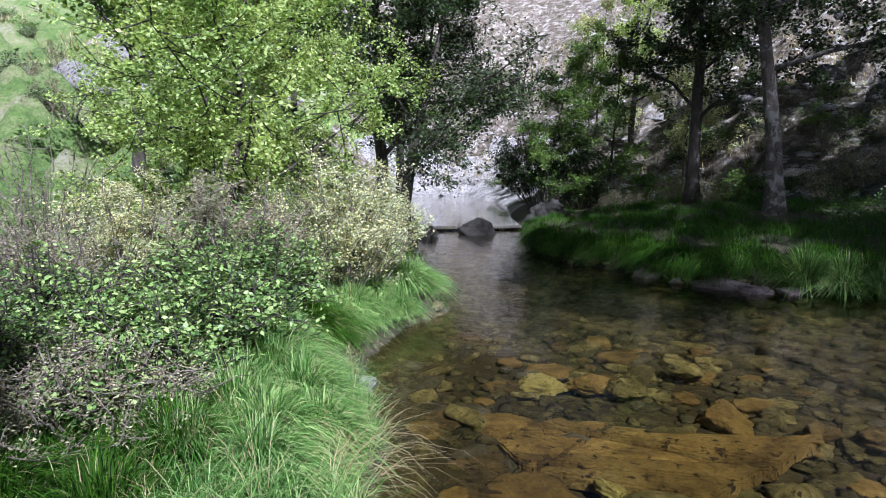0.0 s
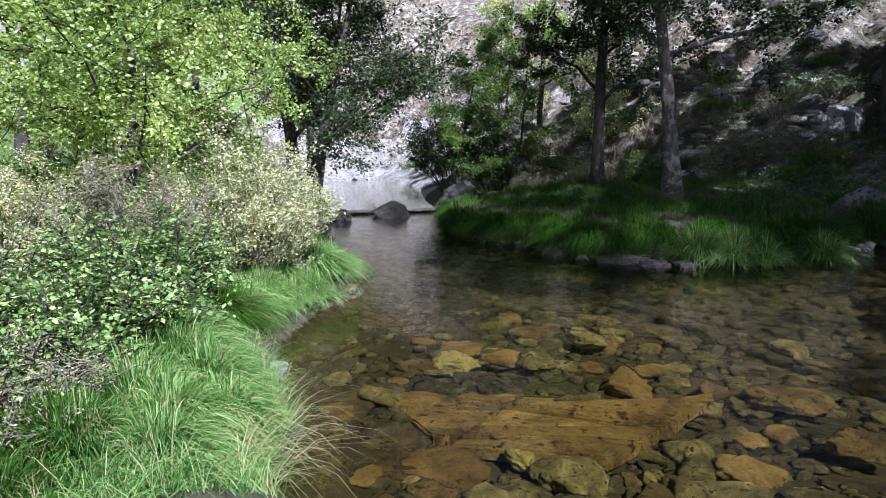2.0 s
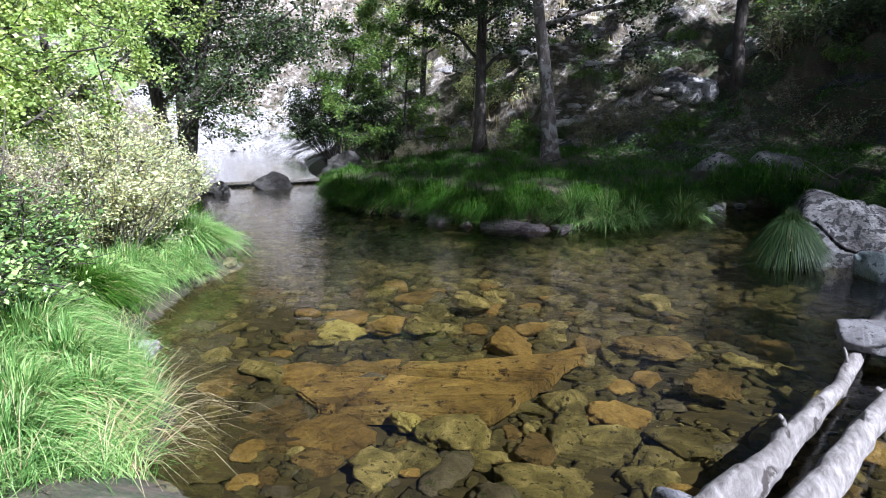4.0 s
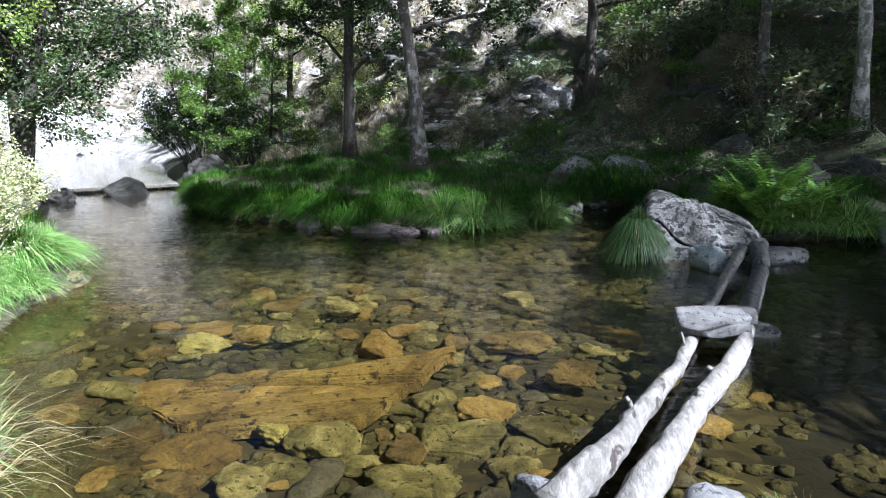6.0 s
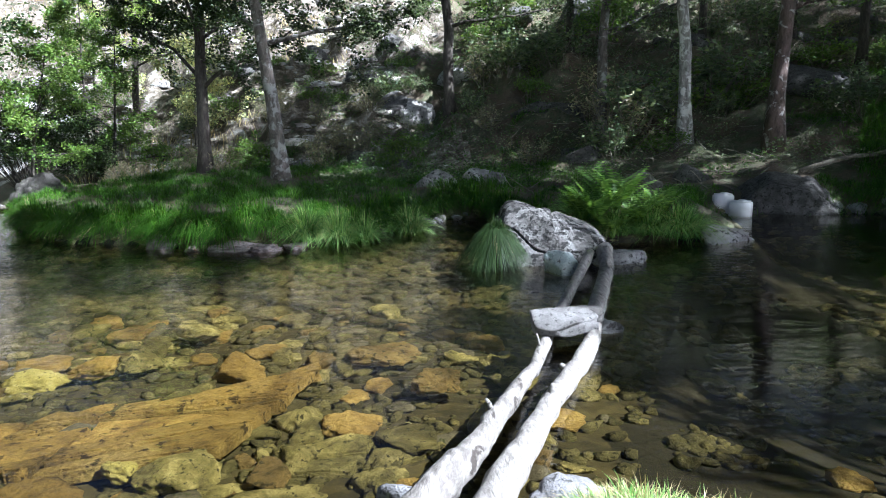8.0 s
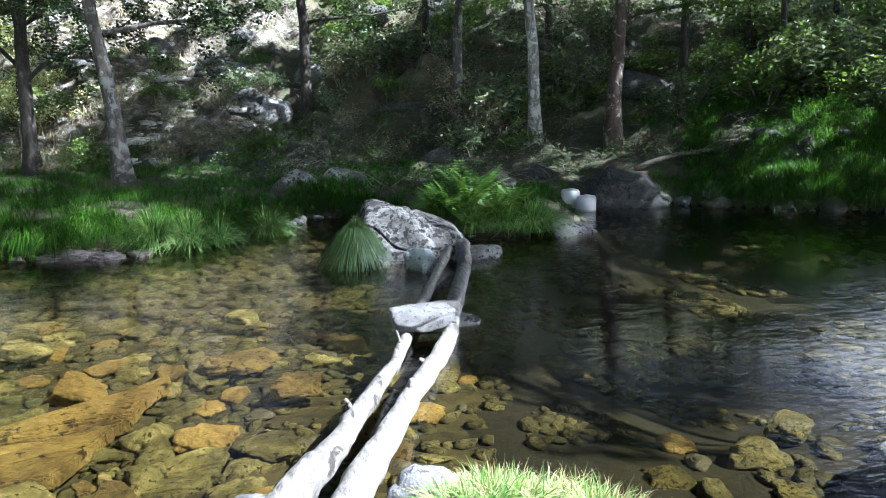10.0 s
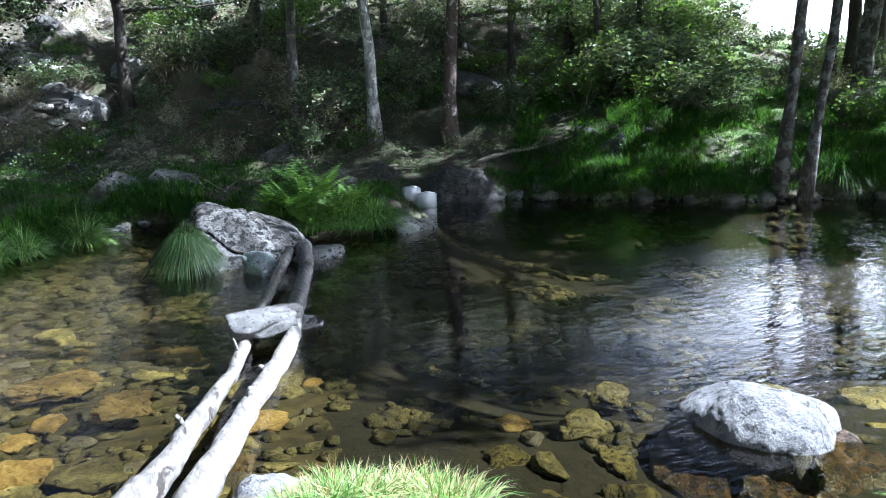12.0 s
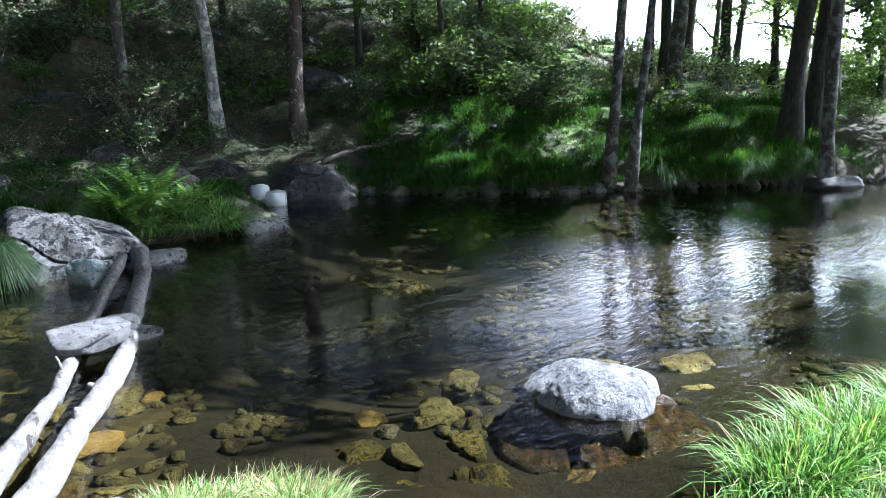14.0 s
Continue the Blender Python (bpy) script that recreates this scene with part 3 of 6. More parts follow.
def graded(lo, hi, step, far):
    core = list(np.arange(lo, hi + 1e-6, step))
    g, a, b = step, [], []
    x = lo
    while x > -far:
        g *= 1.16
        x -= g
        a.append(x)
    g, x = step, hi
    while x < far:
        g *= 1.16
        x += g
        b.append(x)
    return np.array(a[::-1] + core + b)


def make_ground():
    xs, ys = graded(-20, 19, 0.15, 900), graded(-1, 34, 0.15, 900)
    X, Y = np.meshgrid(xs, ys)
    Z = height(X.ravel(), Y.ravel())
    V = np.stack([X.ravel(), Y.ravel(), Z], 1)
    nx = len(xs)
    i = (np.arange(len(ys) - 1)[:, None] * nx + np.arange(nx - 1)[None]).reshape(-1, 1)
    F = np.concatenate([i, i + 1, i + nx + 1, i + nx], 1)
    me = np_mesh("ground", V, F, True)
    for m in (M_SOIL, M_BED, M_HILL, M_SILT_SHADE, M_MEADOW, M_SLABS):
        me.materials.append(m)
    c = V[F].mean(1)
    s = shore_distance(c[:, 0], c[:, 1])
    A = np.degrees(np.arctan2(-c[:, 0], c[:, 1]))
    R = np.hypot(c[:, 0], c[:, 1])
    idx = np.where(s < 0.02, 1, 0)
    idx = np.where((s > 1) & (A > -3 + 3 * wave(c[:, 0], c[:, 1], 2.0, 1)) & (A < 100) & (R > np.interp(A, HILL[:, 0], HILL[:, 1]) + 0.5), 2, idx)
    # the deep and right-hand bed takes the silt coloured for depth and shade
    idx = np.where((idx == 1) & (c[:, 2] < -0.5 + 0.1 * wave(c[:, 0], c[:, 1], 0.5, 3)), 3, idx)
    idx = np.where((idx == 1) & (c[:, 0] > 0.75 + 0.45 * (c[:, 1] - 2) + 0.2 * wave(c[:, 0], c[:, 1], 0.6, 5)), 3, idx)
    idx = np.where((idx == 2) & (A > 47 + 4 * wave(c[:, 0], c[:, 1], 2.5, 2)), 4, idx)
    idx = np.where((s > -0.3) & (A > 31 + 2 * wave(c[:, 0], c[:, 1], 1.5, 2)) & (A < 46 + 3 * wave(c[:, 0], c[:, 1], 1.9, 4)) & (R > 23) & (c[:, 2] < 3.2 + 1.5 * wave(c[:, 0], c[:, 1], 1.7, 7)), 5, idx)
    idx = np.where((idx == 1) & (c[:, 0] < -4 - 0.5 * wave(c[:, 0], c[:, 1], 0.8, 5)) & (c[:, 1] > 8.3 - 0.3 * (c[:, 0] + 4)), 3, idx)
    idx = np.where((s > 2) & (A < -50 + 4 * wave(c[:, 0], c[:, 1], 2.5, 2)) & (R > 16) & (R < 80) & (wave(c[:, 0], c[:, 1], 1.3, 6) > -0.35), 4, idx)

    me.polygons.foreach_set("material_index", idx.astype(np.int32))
    return tagged(part("ground", me, None), "rough stream valley floor of litter, gravel bed and stony slope", "ground", kind="structure")


make_ground()
wv = np.array([(-60, -30, 0), (60, -30, 0), (60, 60, 0), (-60, 60, 0)], float)
water = tagged(part("water", np_mesh("water", wv, [[0, 1, 2, 3]]), M_WATER), "clear shallow brown-tinted stream water over stones", "water", kind="structure")

# the pool above the bend stands a hand higher and spills over a low stony lip
lip = np.array([(-14.6, 12.8), (-13.2, 13.75), (-12.0, 14.2), (-10.9, 14.75), (-10.1, 15.4), (-9.0, 16.8)])
back = lip + np.array([(-25, 29), (-24.5, 29), (-24, 29), (-23, 29.5), (-22, 30), (-20, 30)])
wv = np.concatenate([np.c_[lip + (0.22, -0.3), np.full(6, -0.06)], np.c_[lip + (0.1, -0.14), np.full(6, 0.04)], np.c_[lip, np.full(6, 0.075)], np.c_[lip + (-0.6, 0.8), np.full(6, 0.08)], np.c_[back, np.full(6, 0.08)]])
upper = np_mesh("water", wv, [[r * 6 + i, r * 6 + i + 1, r * 6 + i + 7, r * 6 + i + 6] for r in range(4) for i in range(5)], True)
tagged(part("water", upper, M_STILL), "glassy upper pool spilling over a low lip at the bend", "water", kind="structure")

# ---------------------------------------------------------------- trees and shrubs
def limb_path(rng, a, b, n=7, sag=0.0, wob=0.06):
    t = np.linspace(0, 1, n)[:, None]
    P = a + (b - a) * t
    L = np.linalg.norm(b - a)
    w = np.cumsum(rng.normal(0, wob * L / n * 2, (n, 3)), axis=0)
    P = P + w * np.minimum(t * 3, 1)
    P[:, 2] += sag * L * np.sin(np.pi * t[:, 0])
    return P


def tree(name, label, at, h, r, crown, leaf_m, bark_m, seed, lean=(0, 0), spread=2.2, limbs=9, n_leaf=7000, size=0.075, droop=0.1, twigs=16,
         leaf_up=0.35, bend=0.0, stems=None, group="trees of the valley", category="tree", sink=0.12):
    """Tapered trunk with flare (or several stems from one stool), limbs with twigs, and leaves set along the twigs. crown: lowest limb's height."""
    rng = np.random.default_rng(seed)
    z = ground_z(*at) - sink
    root = thing(name, label, category, (at[0], at[1], z), group)
    n = 14
    t = np.linspace(0, 1, n)
    tw_pts, tw_geo = [], []
    stems = stems or [(0, 0, lean[0], lean[1], h, r, limbs)]
    for sx, sy, lx, ly, hh, rr, nl in stems:
        P = np.stack([sx + lx * t ** 1.2, sy + ly * t ** 1.2, hh * t], 1)
        wob = np.cumsum(rng.normal(0, 0.03 * hh / n * 1.6, (n, 2)), axis=0)
        P[:, :2] += wob * np.minimum(t * 4, 1)[:, None]
        P[:, 0] += bend * np.sin(np.pi * t)
        rad = rr * (1 - 0.88 * t) + rr * 0.55 * np.exp(-t * hh / 0.22)
        part("trunk", np_mesh("trunk", *tube(P, rad, 12, rng, 0.05), True), bark_m, root)
        for k in range(nl):
            u = crown / hh + (0.97 - crown / hh) * ((k + rng.uniform(0, 0.8)) / nl)
            a = np.array([np.interp(u, t, P[:, i]) for i in range(3)])
            az = k * 2.4 + rng.uniform(-0.5, 0.5)
            reach = spread * (1.15 - (0.75 if hh < 16 else 0.3) * (u - crown / hh) / (1 - crown / hh)) * rng.uniform(0.75, 1.15)
            b = a + np.array([math.cos(az) * reach, math.sin(az) * reach, reach * rng.uniform(0.05, 0.75)])
            L = limb_path(rng, a, b, 8, 0.05, 0.09)
            r0 = max(0.012, rr * 0.42 * (1 - 0.7 * u))
            for j in range(twigs):
                v = rng.uniform(0.22, 1.0)
                c = np.array([np.interp(v, np.linspace(0, 1, 8), L[:, i]) for i in range(3)])
                d = rng.normal(0, 1, 3)
                d[2] = d[2] * 0.55 + 0.12
                d = d / np.linalg.norm(d) * reach * rng.uniform(0.22, 0.5)
                Tw = limb_path(rng, c, c + d, 4, -droop, 0.1)
                tw_geo.append(tube(Tw, np.linspace(0.010, 0.003, 4), 3, cap=False))
                tw_pts.append(Tw)
            part("limb", np_mesh("limb", *tube(L, np.linspace(r0, r0 * 0.18, 8), 6), True), bark_m, root)
    tagged(part("twig_work", np_mesh("twig_work", *merge(tw_geo), True), bark_m, root), kind="stuff")
    TW = np.array(tw_pts)
    w = rng.integers(0, len(TW), n_leaf)
    f = rng.uniform(0.1, 1.0, n_leaf) * 3
    i0 = np.minimum(f.astype(int), 2)
    fr = (f - i0)[:, None]
    Q = TW[w, i0] * (1 - fr) + TW[w, i0 + 1] * fr + rng.normal(0, size * 0.9, (n_leaf, 3))
    sz = np.where(Q[:, 2:] > 7.5, size * 1.9, size)
    part("crown", np_mesh("crown", *leaves(Q, sz, rng, leaf_up, 0.66, droop)), leaf_m, root)
    return root


def shrub(name, label, at, h, rad, leaf_m, twig_m, seed, n_leaf=5000, stems=26, size=0.04, squash=(1, 1), group="bushes on the bank", lean=(0, 0), width=0.5, category="bush", up=0.3, sink=0.08, crown_from=0.25, side=9):
    """Many thin stems from one stool with side twigs and small leaves."""
    rng = np.random.default_rng(seed)
    root = thing(name, label, category, (at[0], at[1], ground_z(*at) - sink), group)
    ch, tw = [], []
    for k in range(stems):
        az = rng.uniform(0, 2 * np.pi)
        q = math.sqrt(rng.uniform(0.0, 1))
        b = np.array([math.cos(az) * rad * q * squash[0] + lean[0], math.sin(az) * rad * q * squash[1] + lean[1], h * rng.uniform(0.65, 1.0) * (1 - 0.45 * q * q)])
        a = np.array([b[0] * 0.25, b[1] * 0.25, 0])
        L = limb_path(rng, a, b, 7, 0.06, 0.1)
        ch.append(tube(L, np.linspace(0.014, 0.003, 7), 4, cap=False))
        for j in range(side):
            v = rng.uniform(crown_from, 1)
            c = np.array([np.interp(v, np.linspace(0, 1, 7), L[:, i]) for i in range(3)])
            d = rng.normal(0, 1, 3)
            d[2] = abs(d[2]) * 0.6
            d *= rad * rng.uniform(0.12, 0.32) / np.linalg.norm(d)
            Tw = limb_path(rng, c, c + d, 4, 0, 0.12)
            ch.append(tube(Tw, np.linspace(0.005, 0.002, 4), 3, cap=False))
            tw.append(Tw)
    tagged(part("stem_tangle", np_mesh("stem_tangle", *merge(ch)), twig_m, root), kind="stuff")
    TW = np.array(tw)
    w = rng.integers(0, len(TW), n_leaf)
    f = rng.uniform(0, 1.0, n_leaf) * 3
    i0 = np.minimum(f.astype(int), 2)
    fr = (f - i0)[:, None]
    Q = TW[w, i0] * (1 - fr) + TW[w, i0 + 1] * fr + rng.normal(0, size * 0.8, (n_leaf, 3))
    part("foliage", np_mesh("foliage", *leaves(Q, size, rng, up, width)), leaf_m, root)
    return root


def tussock(label, at, rad, length, n, material, seed, width=0.009, spread=0.75, bend=0.9, toward=None, lean=0.0, z=None, group="grass tussocks at the water", dry=0.12):
    rng = np.random.default_rng(seed)
    base = ground_z(*at) if z is None else z
    root = thing("grass_tussock", label, "grass", (at[0], at[1], base), group)
    for name, k, m, f in (("green_growth", n, material, 1.0), ("dry_growth", int(n * dry), M_STRAW, 1.1)):
        az, q = rng.uniform(0, 2 * np.pi, k), np.sqrt(rng.uniform(0, 1, k)) * rad
        P = np.stack([np.cos(az) * q, np.sin(az) * q, np.zeros(k)], 1)
        if z is None:
            P[:, 2] = height(P[:, 0] + at[0], P[:, 1] + at[1]) - base
            P[:, 2] = np.maximum(P[:, 2], -0.08 - base)
        V, F = blades(P, length * f, width * (1 if f == 1 else 0.7), rng, spread, bend * f, toward, lean, np.stack([np.cos(az), np.sin(az), 0 * az], 1) * (q / rad)[:, None])
        tagged(part(name, np_mesh(name, V, F), m, root), kind="stuff")
    return root


def arching(P, H, L, width, rng, up=1.0, fall=1.1):
    """Long blades that rise, arch over and hang: P roots, H outward leaning, L lengths."""
    n = len(P)
    hm = np.linalg.norm(H, axis=1, keepdims=True)
    side = np.stack([-H[:, 1], H[:, 0], np.zeros(n)], 1) / (hm + 1e-6) * width * 0.5
    side += rng.normal(0, width * 0.12, (n, 3))
    V = np.empty((n, 9, 3))
    for k, t in enumerate((0.0, 0.3, 0.58, 0.8, 1.0)):
        c = P + H * L * (0.35 * t + 0.55 * t * t) + np.array([0, 0, 1.0]) * L * (up * t - (0.15 + fall * hm) * t * t)
        w = (0.8, 1.0, 0.8, 0.5, 0)[k]
        if k < 4:
            V[:, 2 * k], V[:, 2 * k + 1] = c - side * w, c + side * w
        else:
            V[:, 8] = c
    b = np.arange(n)[:, None] * 9
    F = np.concatenate([b + q for q in ([0, 1, 3], [0, 3, 2], [2, 3, 5], [2, 5, 4], [4, 5, 7], [4, 7, 6], [6, 7, 8])], 1).reshape(-1, 3)
    return V.reshape(-1, 3), F


def mop(label, at, rad, length, n, material, seed, width=0.008, up=1.0, fall=1.05, toward=(0, 0, 0), z=None, dome=0.15, dry=0.08, group="grass tussocks at the water"):
    """A sedge tussock: a raised crown from which long blades arch outward and hang."""
    rng = np.random.default_rng(seed)
    base = max(ground_z(*at), -0.02) if z is None else z
    root = thing("grass_tussock", label, "grass", (at[0], at[1], base), group)
    for name, k, m in (("green_growth", n, material), ("dry_growth", int(n * dry), M_STRAW)):
        az, q = rng.uniform(0, 2 * np.pi, k), np.sqrt(rng.uniform(0, 1, k))
        # blades gather in a few locks, as wet grass does
        lock = np.round(az / 0.42 + rng.normal(0, 0.35, k)) * 0.42
        az2 = az * 0.65 + lock * 0.35
        P = np.stack([np.cos(az) * q * rad, np.sin(az) * q * rad, dome * (1 - q * q) - 0.05], 1)
        H = np.stack([np.cos(az2), np.sin(az2), 0 * az], 1) * (0.12 + 0.95 * q * rng.uniform(0.5, 1.15, k))[:, None] + rng.normal(0, 0.16, (k, 3)) * (1, 1, 0) + np.asarray(toward)
        L = length * rng.uniform(0.5, 1.12, (k, 1))
        tagged(part(name, np_mesh(name, *arching(P, H, L, width * (1 if m is material else 0.6), rng, up, fall)), m, root), kind="stuff")
    return root


def scatter(rng, n, x0, x1, y0, y1, keep):
    X, Y = rng.uniform(x0, x1, n), rng.uniform(y0, y1, n)
    k = keep(X, Y, shore_distance(X, Y))
    X, Y = X[k], Y[k]
    return np.stack([X, Y, height(X, Y)], 1)

# ---------------------------------------------------------------- trees
ALDER = "slender alder with grey lichened bark and leaves coloured as in shade"
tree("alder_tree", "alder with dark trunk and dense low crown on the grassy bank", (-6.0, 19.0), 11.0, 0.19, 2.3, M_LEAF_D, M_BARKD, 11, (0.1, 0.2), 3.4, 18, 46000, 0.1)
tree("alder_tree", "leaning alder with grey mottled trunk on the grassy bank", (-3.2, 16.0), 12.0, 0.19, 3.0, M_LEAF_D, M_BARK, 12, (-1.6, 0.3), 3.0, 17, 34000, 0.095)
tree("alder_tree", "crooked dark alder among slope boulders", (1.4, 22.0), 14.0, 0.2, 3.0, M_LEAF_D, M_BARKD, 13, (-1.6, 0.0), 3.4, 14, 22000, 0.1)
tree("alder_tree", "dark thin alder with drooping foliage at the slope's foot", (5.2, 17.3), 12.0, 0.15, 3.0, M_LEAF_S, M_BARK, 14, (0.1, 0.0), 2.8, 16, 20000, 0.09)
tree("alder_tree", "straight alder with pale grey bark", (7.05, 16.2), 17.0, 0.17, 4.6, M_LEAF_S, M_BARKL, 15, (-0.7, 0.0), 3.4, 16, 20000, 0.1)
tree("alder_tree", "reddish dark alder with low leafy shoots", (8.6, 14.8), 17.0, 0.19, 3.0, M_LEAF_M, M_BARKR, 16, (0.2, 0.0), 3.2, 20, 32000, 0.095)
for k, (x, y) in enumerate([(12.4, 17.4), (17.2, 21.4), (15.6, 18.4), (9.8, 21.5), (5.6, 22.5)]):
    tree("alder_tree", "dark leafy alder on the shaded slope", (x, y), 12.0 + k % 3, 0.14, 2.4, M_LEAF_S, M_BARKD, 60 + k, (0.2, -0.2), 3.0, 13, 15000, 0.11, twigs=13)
# thin trunks added to carry unseen crowns that darken the slope
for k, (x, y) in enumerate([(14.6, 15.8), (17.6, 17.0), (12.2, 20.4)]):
    tree("alder_tree", "slim alder added on the slope, its unseen high crown giving shade", (x, y), 14.0, 0.1, 6.0, M_LEAF_S, M_BARKD, 96 + k, (0.2, 0.0), 3.2, 13, 16000, 0.11, twigs=13)
tree("alder_tree", ALDER, (12.5, 8.0), 24.0, 0.115, 8.5, M_LEAF_D, M_BARK, 17, (0.4, -1.4), 3.6, 20, 26000, 0.11, twigs=14)
tree("alder_tree", ALDER, (12.74, 7.6), 23.0, 0.105, 8.5, M_LEAF_D, M_BARK, 18, (1.7, -0.7), 3.6, 18, 20000, 0.11, twigs=14)
tree("alder_tree", "stout alder with fluted dark trunk on the rise", (17.2, 5.95), 20.0, 0.24, 7.0, M_LEAF_M, M_BARKD, 19, (1.0, -0.3), 3.4, 16, 15000, 0.11, twigs=14)
tree("alder_tree", "dark alder behind the stout one", (19.2, 6.1), 17.0, 0.22, 6.5, M_LEAF_M, M_BARKD, 20, (1.0, -0.3), 3.0, 14, 10000, 0.11)
tree("alder_tree", "mottled alder rooted at the water's edge", (15.9, 4.6), 23.0, 0.15, 8.5, M_LEAF_M, M_BARK, 21, (-2.0, -0.5), 4.1, 22, 11500, 0.11)
tree("alder_tree", "thick alder above the old stump", (19.6, 10.4), 20.0, 0.26, 8.5, M_LEAF_M, M_BARK, 22, (0.3, 0.0), 3.8, 16, 16000, 0.12)
# added for their high crowns, out of view, which shade the slope
for k, (x, y) in enumerate([(22.5, 12.3), (25.5, 11.5), (29.0, 14.8)]):
    tree("tall_alder_tree", "tall alder added on the rise, its unseen crown shading the slope", (x, y), 22.0, 0.22, 7.5, M_LEAF_D, M_BARKD, 130 + k, (0.2, -0.3), 4.2, 22, 8500, 0.12, twigs=14)
rng = np.random.default_rng(77)
for k, (x, y) in enumerate([(23.2, 6.9), (27.6, 12.0), (23.5, 13.6), (25.5, 9.6), (30.5, 8.0), (24.5, 4.6), (29.5, 4.2), (34.0, 11.0), (21.4, 2.4), (33.0, 1.5), (37.0, 7.0), (40.0, 13.0), (31.0, 14.5), (38.0, 3.0)]):
    tree("far_alder_tree", "distant slim alder in the sunlit grove", (x, y), 9 + rng.uniform(0, 3), 0.13 + rng.uniform(0, 0.09), 5.5 if k == 2 else (0.9, 2.2)[k % 2], M_LEAF_Y if k % 3 else M_LEAF_M, M_BARKD, 30 + k,
         (rng.uniform(-0.8, 0.8), rng.uniform(-0.4, 0.4)), 2.6, 14, 6500, 0.135, twigs=11, group="grove beyond the pool")
for k, (x, y, h) in enumerate([(25.2, 8.0, 9.0), (24.4, 5.9, 8.0), (27.0, 6.4, 9.5), (21.2, 4.3, 8.0), (28.5, 10.2, 9.5)]):
    tree("far_alder_tree", "leafy young alder in the sunlit grove", (x, y), h, 0.1, 1.3, (M_LEAF_Y, M_LEAF_M)[k % 2], M_BARKD, 150 + k, (0.3, 0.0), 2.3, 14, 7500, 0.13, twigs=11, group="grove beyond the pool")
# the clump's shade is painted by dark leaves and dark limbs
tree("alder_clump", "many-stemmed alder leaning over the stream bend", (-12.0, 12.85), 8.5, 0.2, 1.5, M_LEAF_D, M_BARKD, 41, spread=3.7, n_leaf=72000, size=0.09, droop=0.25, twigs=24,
     stems=[(-0.55, 0.1, -0.5, 0.3, 9.0, 0.21, 11), (0.1, 0.0, 0.3, 0.2, 8.0, 0.13, 8), (0.25, -0.1, 1.9, 0.6, 7.5, 0.16, 11), (0.0, 0.3, 0.9, 0.8, 7.0, 0.11, 7)])
tree("sapling", "light green young willow beside the stream", (-9.6, 16.6), 4.6, 0.045, 0.8, M_LEAF_M, M_BARKD, 42, (0.9, 0.2), 1.5, 15, 17000, 0.07, group="saplings", twigs=12)
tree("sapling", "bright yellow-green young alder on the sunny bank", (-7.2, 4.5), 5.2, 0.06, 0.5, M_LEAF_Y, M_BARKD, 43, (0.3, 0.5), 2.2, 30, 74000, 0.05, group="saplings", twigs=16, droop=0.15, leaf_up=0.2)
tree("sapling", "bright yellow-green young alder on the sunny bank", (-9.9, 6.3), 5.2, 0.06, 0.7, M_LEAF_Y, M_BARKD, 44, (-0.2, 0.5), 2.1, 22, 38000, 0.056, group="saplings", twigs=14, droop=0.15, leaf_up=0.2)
for k, (x, y, h) in enumerate([(-19.0, 15.0, 9.0), (-14.5, 9.5, 8.0), (-22.0, 24.0, 9.0), (-10.5, 25.5, 8.0), (-13.5, 6.5, 5.0), (-17.5, 11.5, 7.0)]):
    tree("bank_tree", "leafy tree on the sunlit slope behind", (x, y), h, 0.14, 2.0, (M_LEAF_M, M_LEAF_Y)[k % 2], M_BARKD, 50 + k, (0.3, 0), 2.8, 11, 9000, 0.115, group="trees of the left slope")
for k, (x, y, h) in enumerate([(-9.2, 20.2, 5.0), (-7.4, 22.6, 5.5), (-11.4, 23.4, 6.0), (-13.0, 27.5, 6.5)]):
    tree("young_tree", "light grey-green young tree on the stony slope", (x, y), h, 0.06, 0.7, (M_LEAF_M, M_LEAF_G)[k % 2], M_BARKD, 90 + k, (0.4, 0), 1.9, 11, 9000, 0.085, group="young trees of the slope", twigs=13)
# unseen trees, added where their crowns shade the pool, far log and lawn
for k, (x, y, h, low, lean) in enumerate([(10.4, -2.4, 11.5, 8.6, 4.2), (14.5, -3.4, 15.0, 12.0, 4.6), (15.8, -4.2, 16.0, 12.5, 6.4)]):
    tree("near_bank_tree", "unseen alder added on the near bank to shade the pool", (x, y), h, 0.16, low, M_LEAF_D, M_BARKD, 88 + k, (0.9, lean), 1.5, 14, (4200, 9500, 9500)[k], 0.11, twigs=15, group="near bank wood")
# stands out of view for the shade on the left bank's near corner
tree("near_bank_tree", "small unseen alder added beside the path to shade the left bank", (3.4, -3.3), 9.0, 0.12, 6.2, M_LEAF_D, M_BARKD, 95, (-0.7, 0.6), 0.8, 12, 6000, 0.1, twigs=14, group="near bank wood")
tree("near_bank_tree", "tall unseen alder added on the near bank to shade the far lawn", (13.5, -2.6), 24.0, 0.22, 18.5, M_LEAF_D, M_BARKD, 97, (-1.5, 5.0), 3.2, 16, 8500, 0.11, twigs=15, group="near bank wood")
# unseen woodland added on the near bank, behind the path: it throws the shade over the pool and far bank
for k, (x, y, h) in enumerate([(21.5, -6.2, 18), (23.5, -6.5, 18), (24.0, -10.0, 16), (13.5, -12.0, 10), (5.0, -14.0, 10), (-6.0, -12.0, 10)]):
    tree("near_bank_tree", "tall unseen alder added to the near bank wood", (x, y), h, 0.24, 4.5, M_LEAF_D, M_BARKD, 70 + k, (rng.uniform(-0.6, 0.6), 0), 3.9, 14, 13000, 0.15, twigs=12, group="near bank wood")

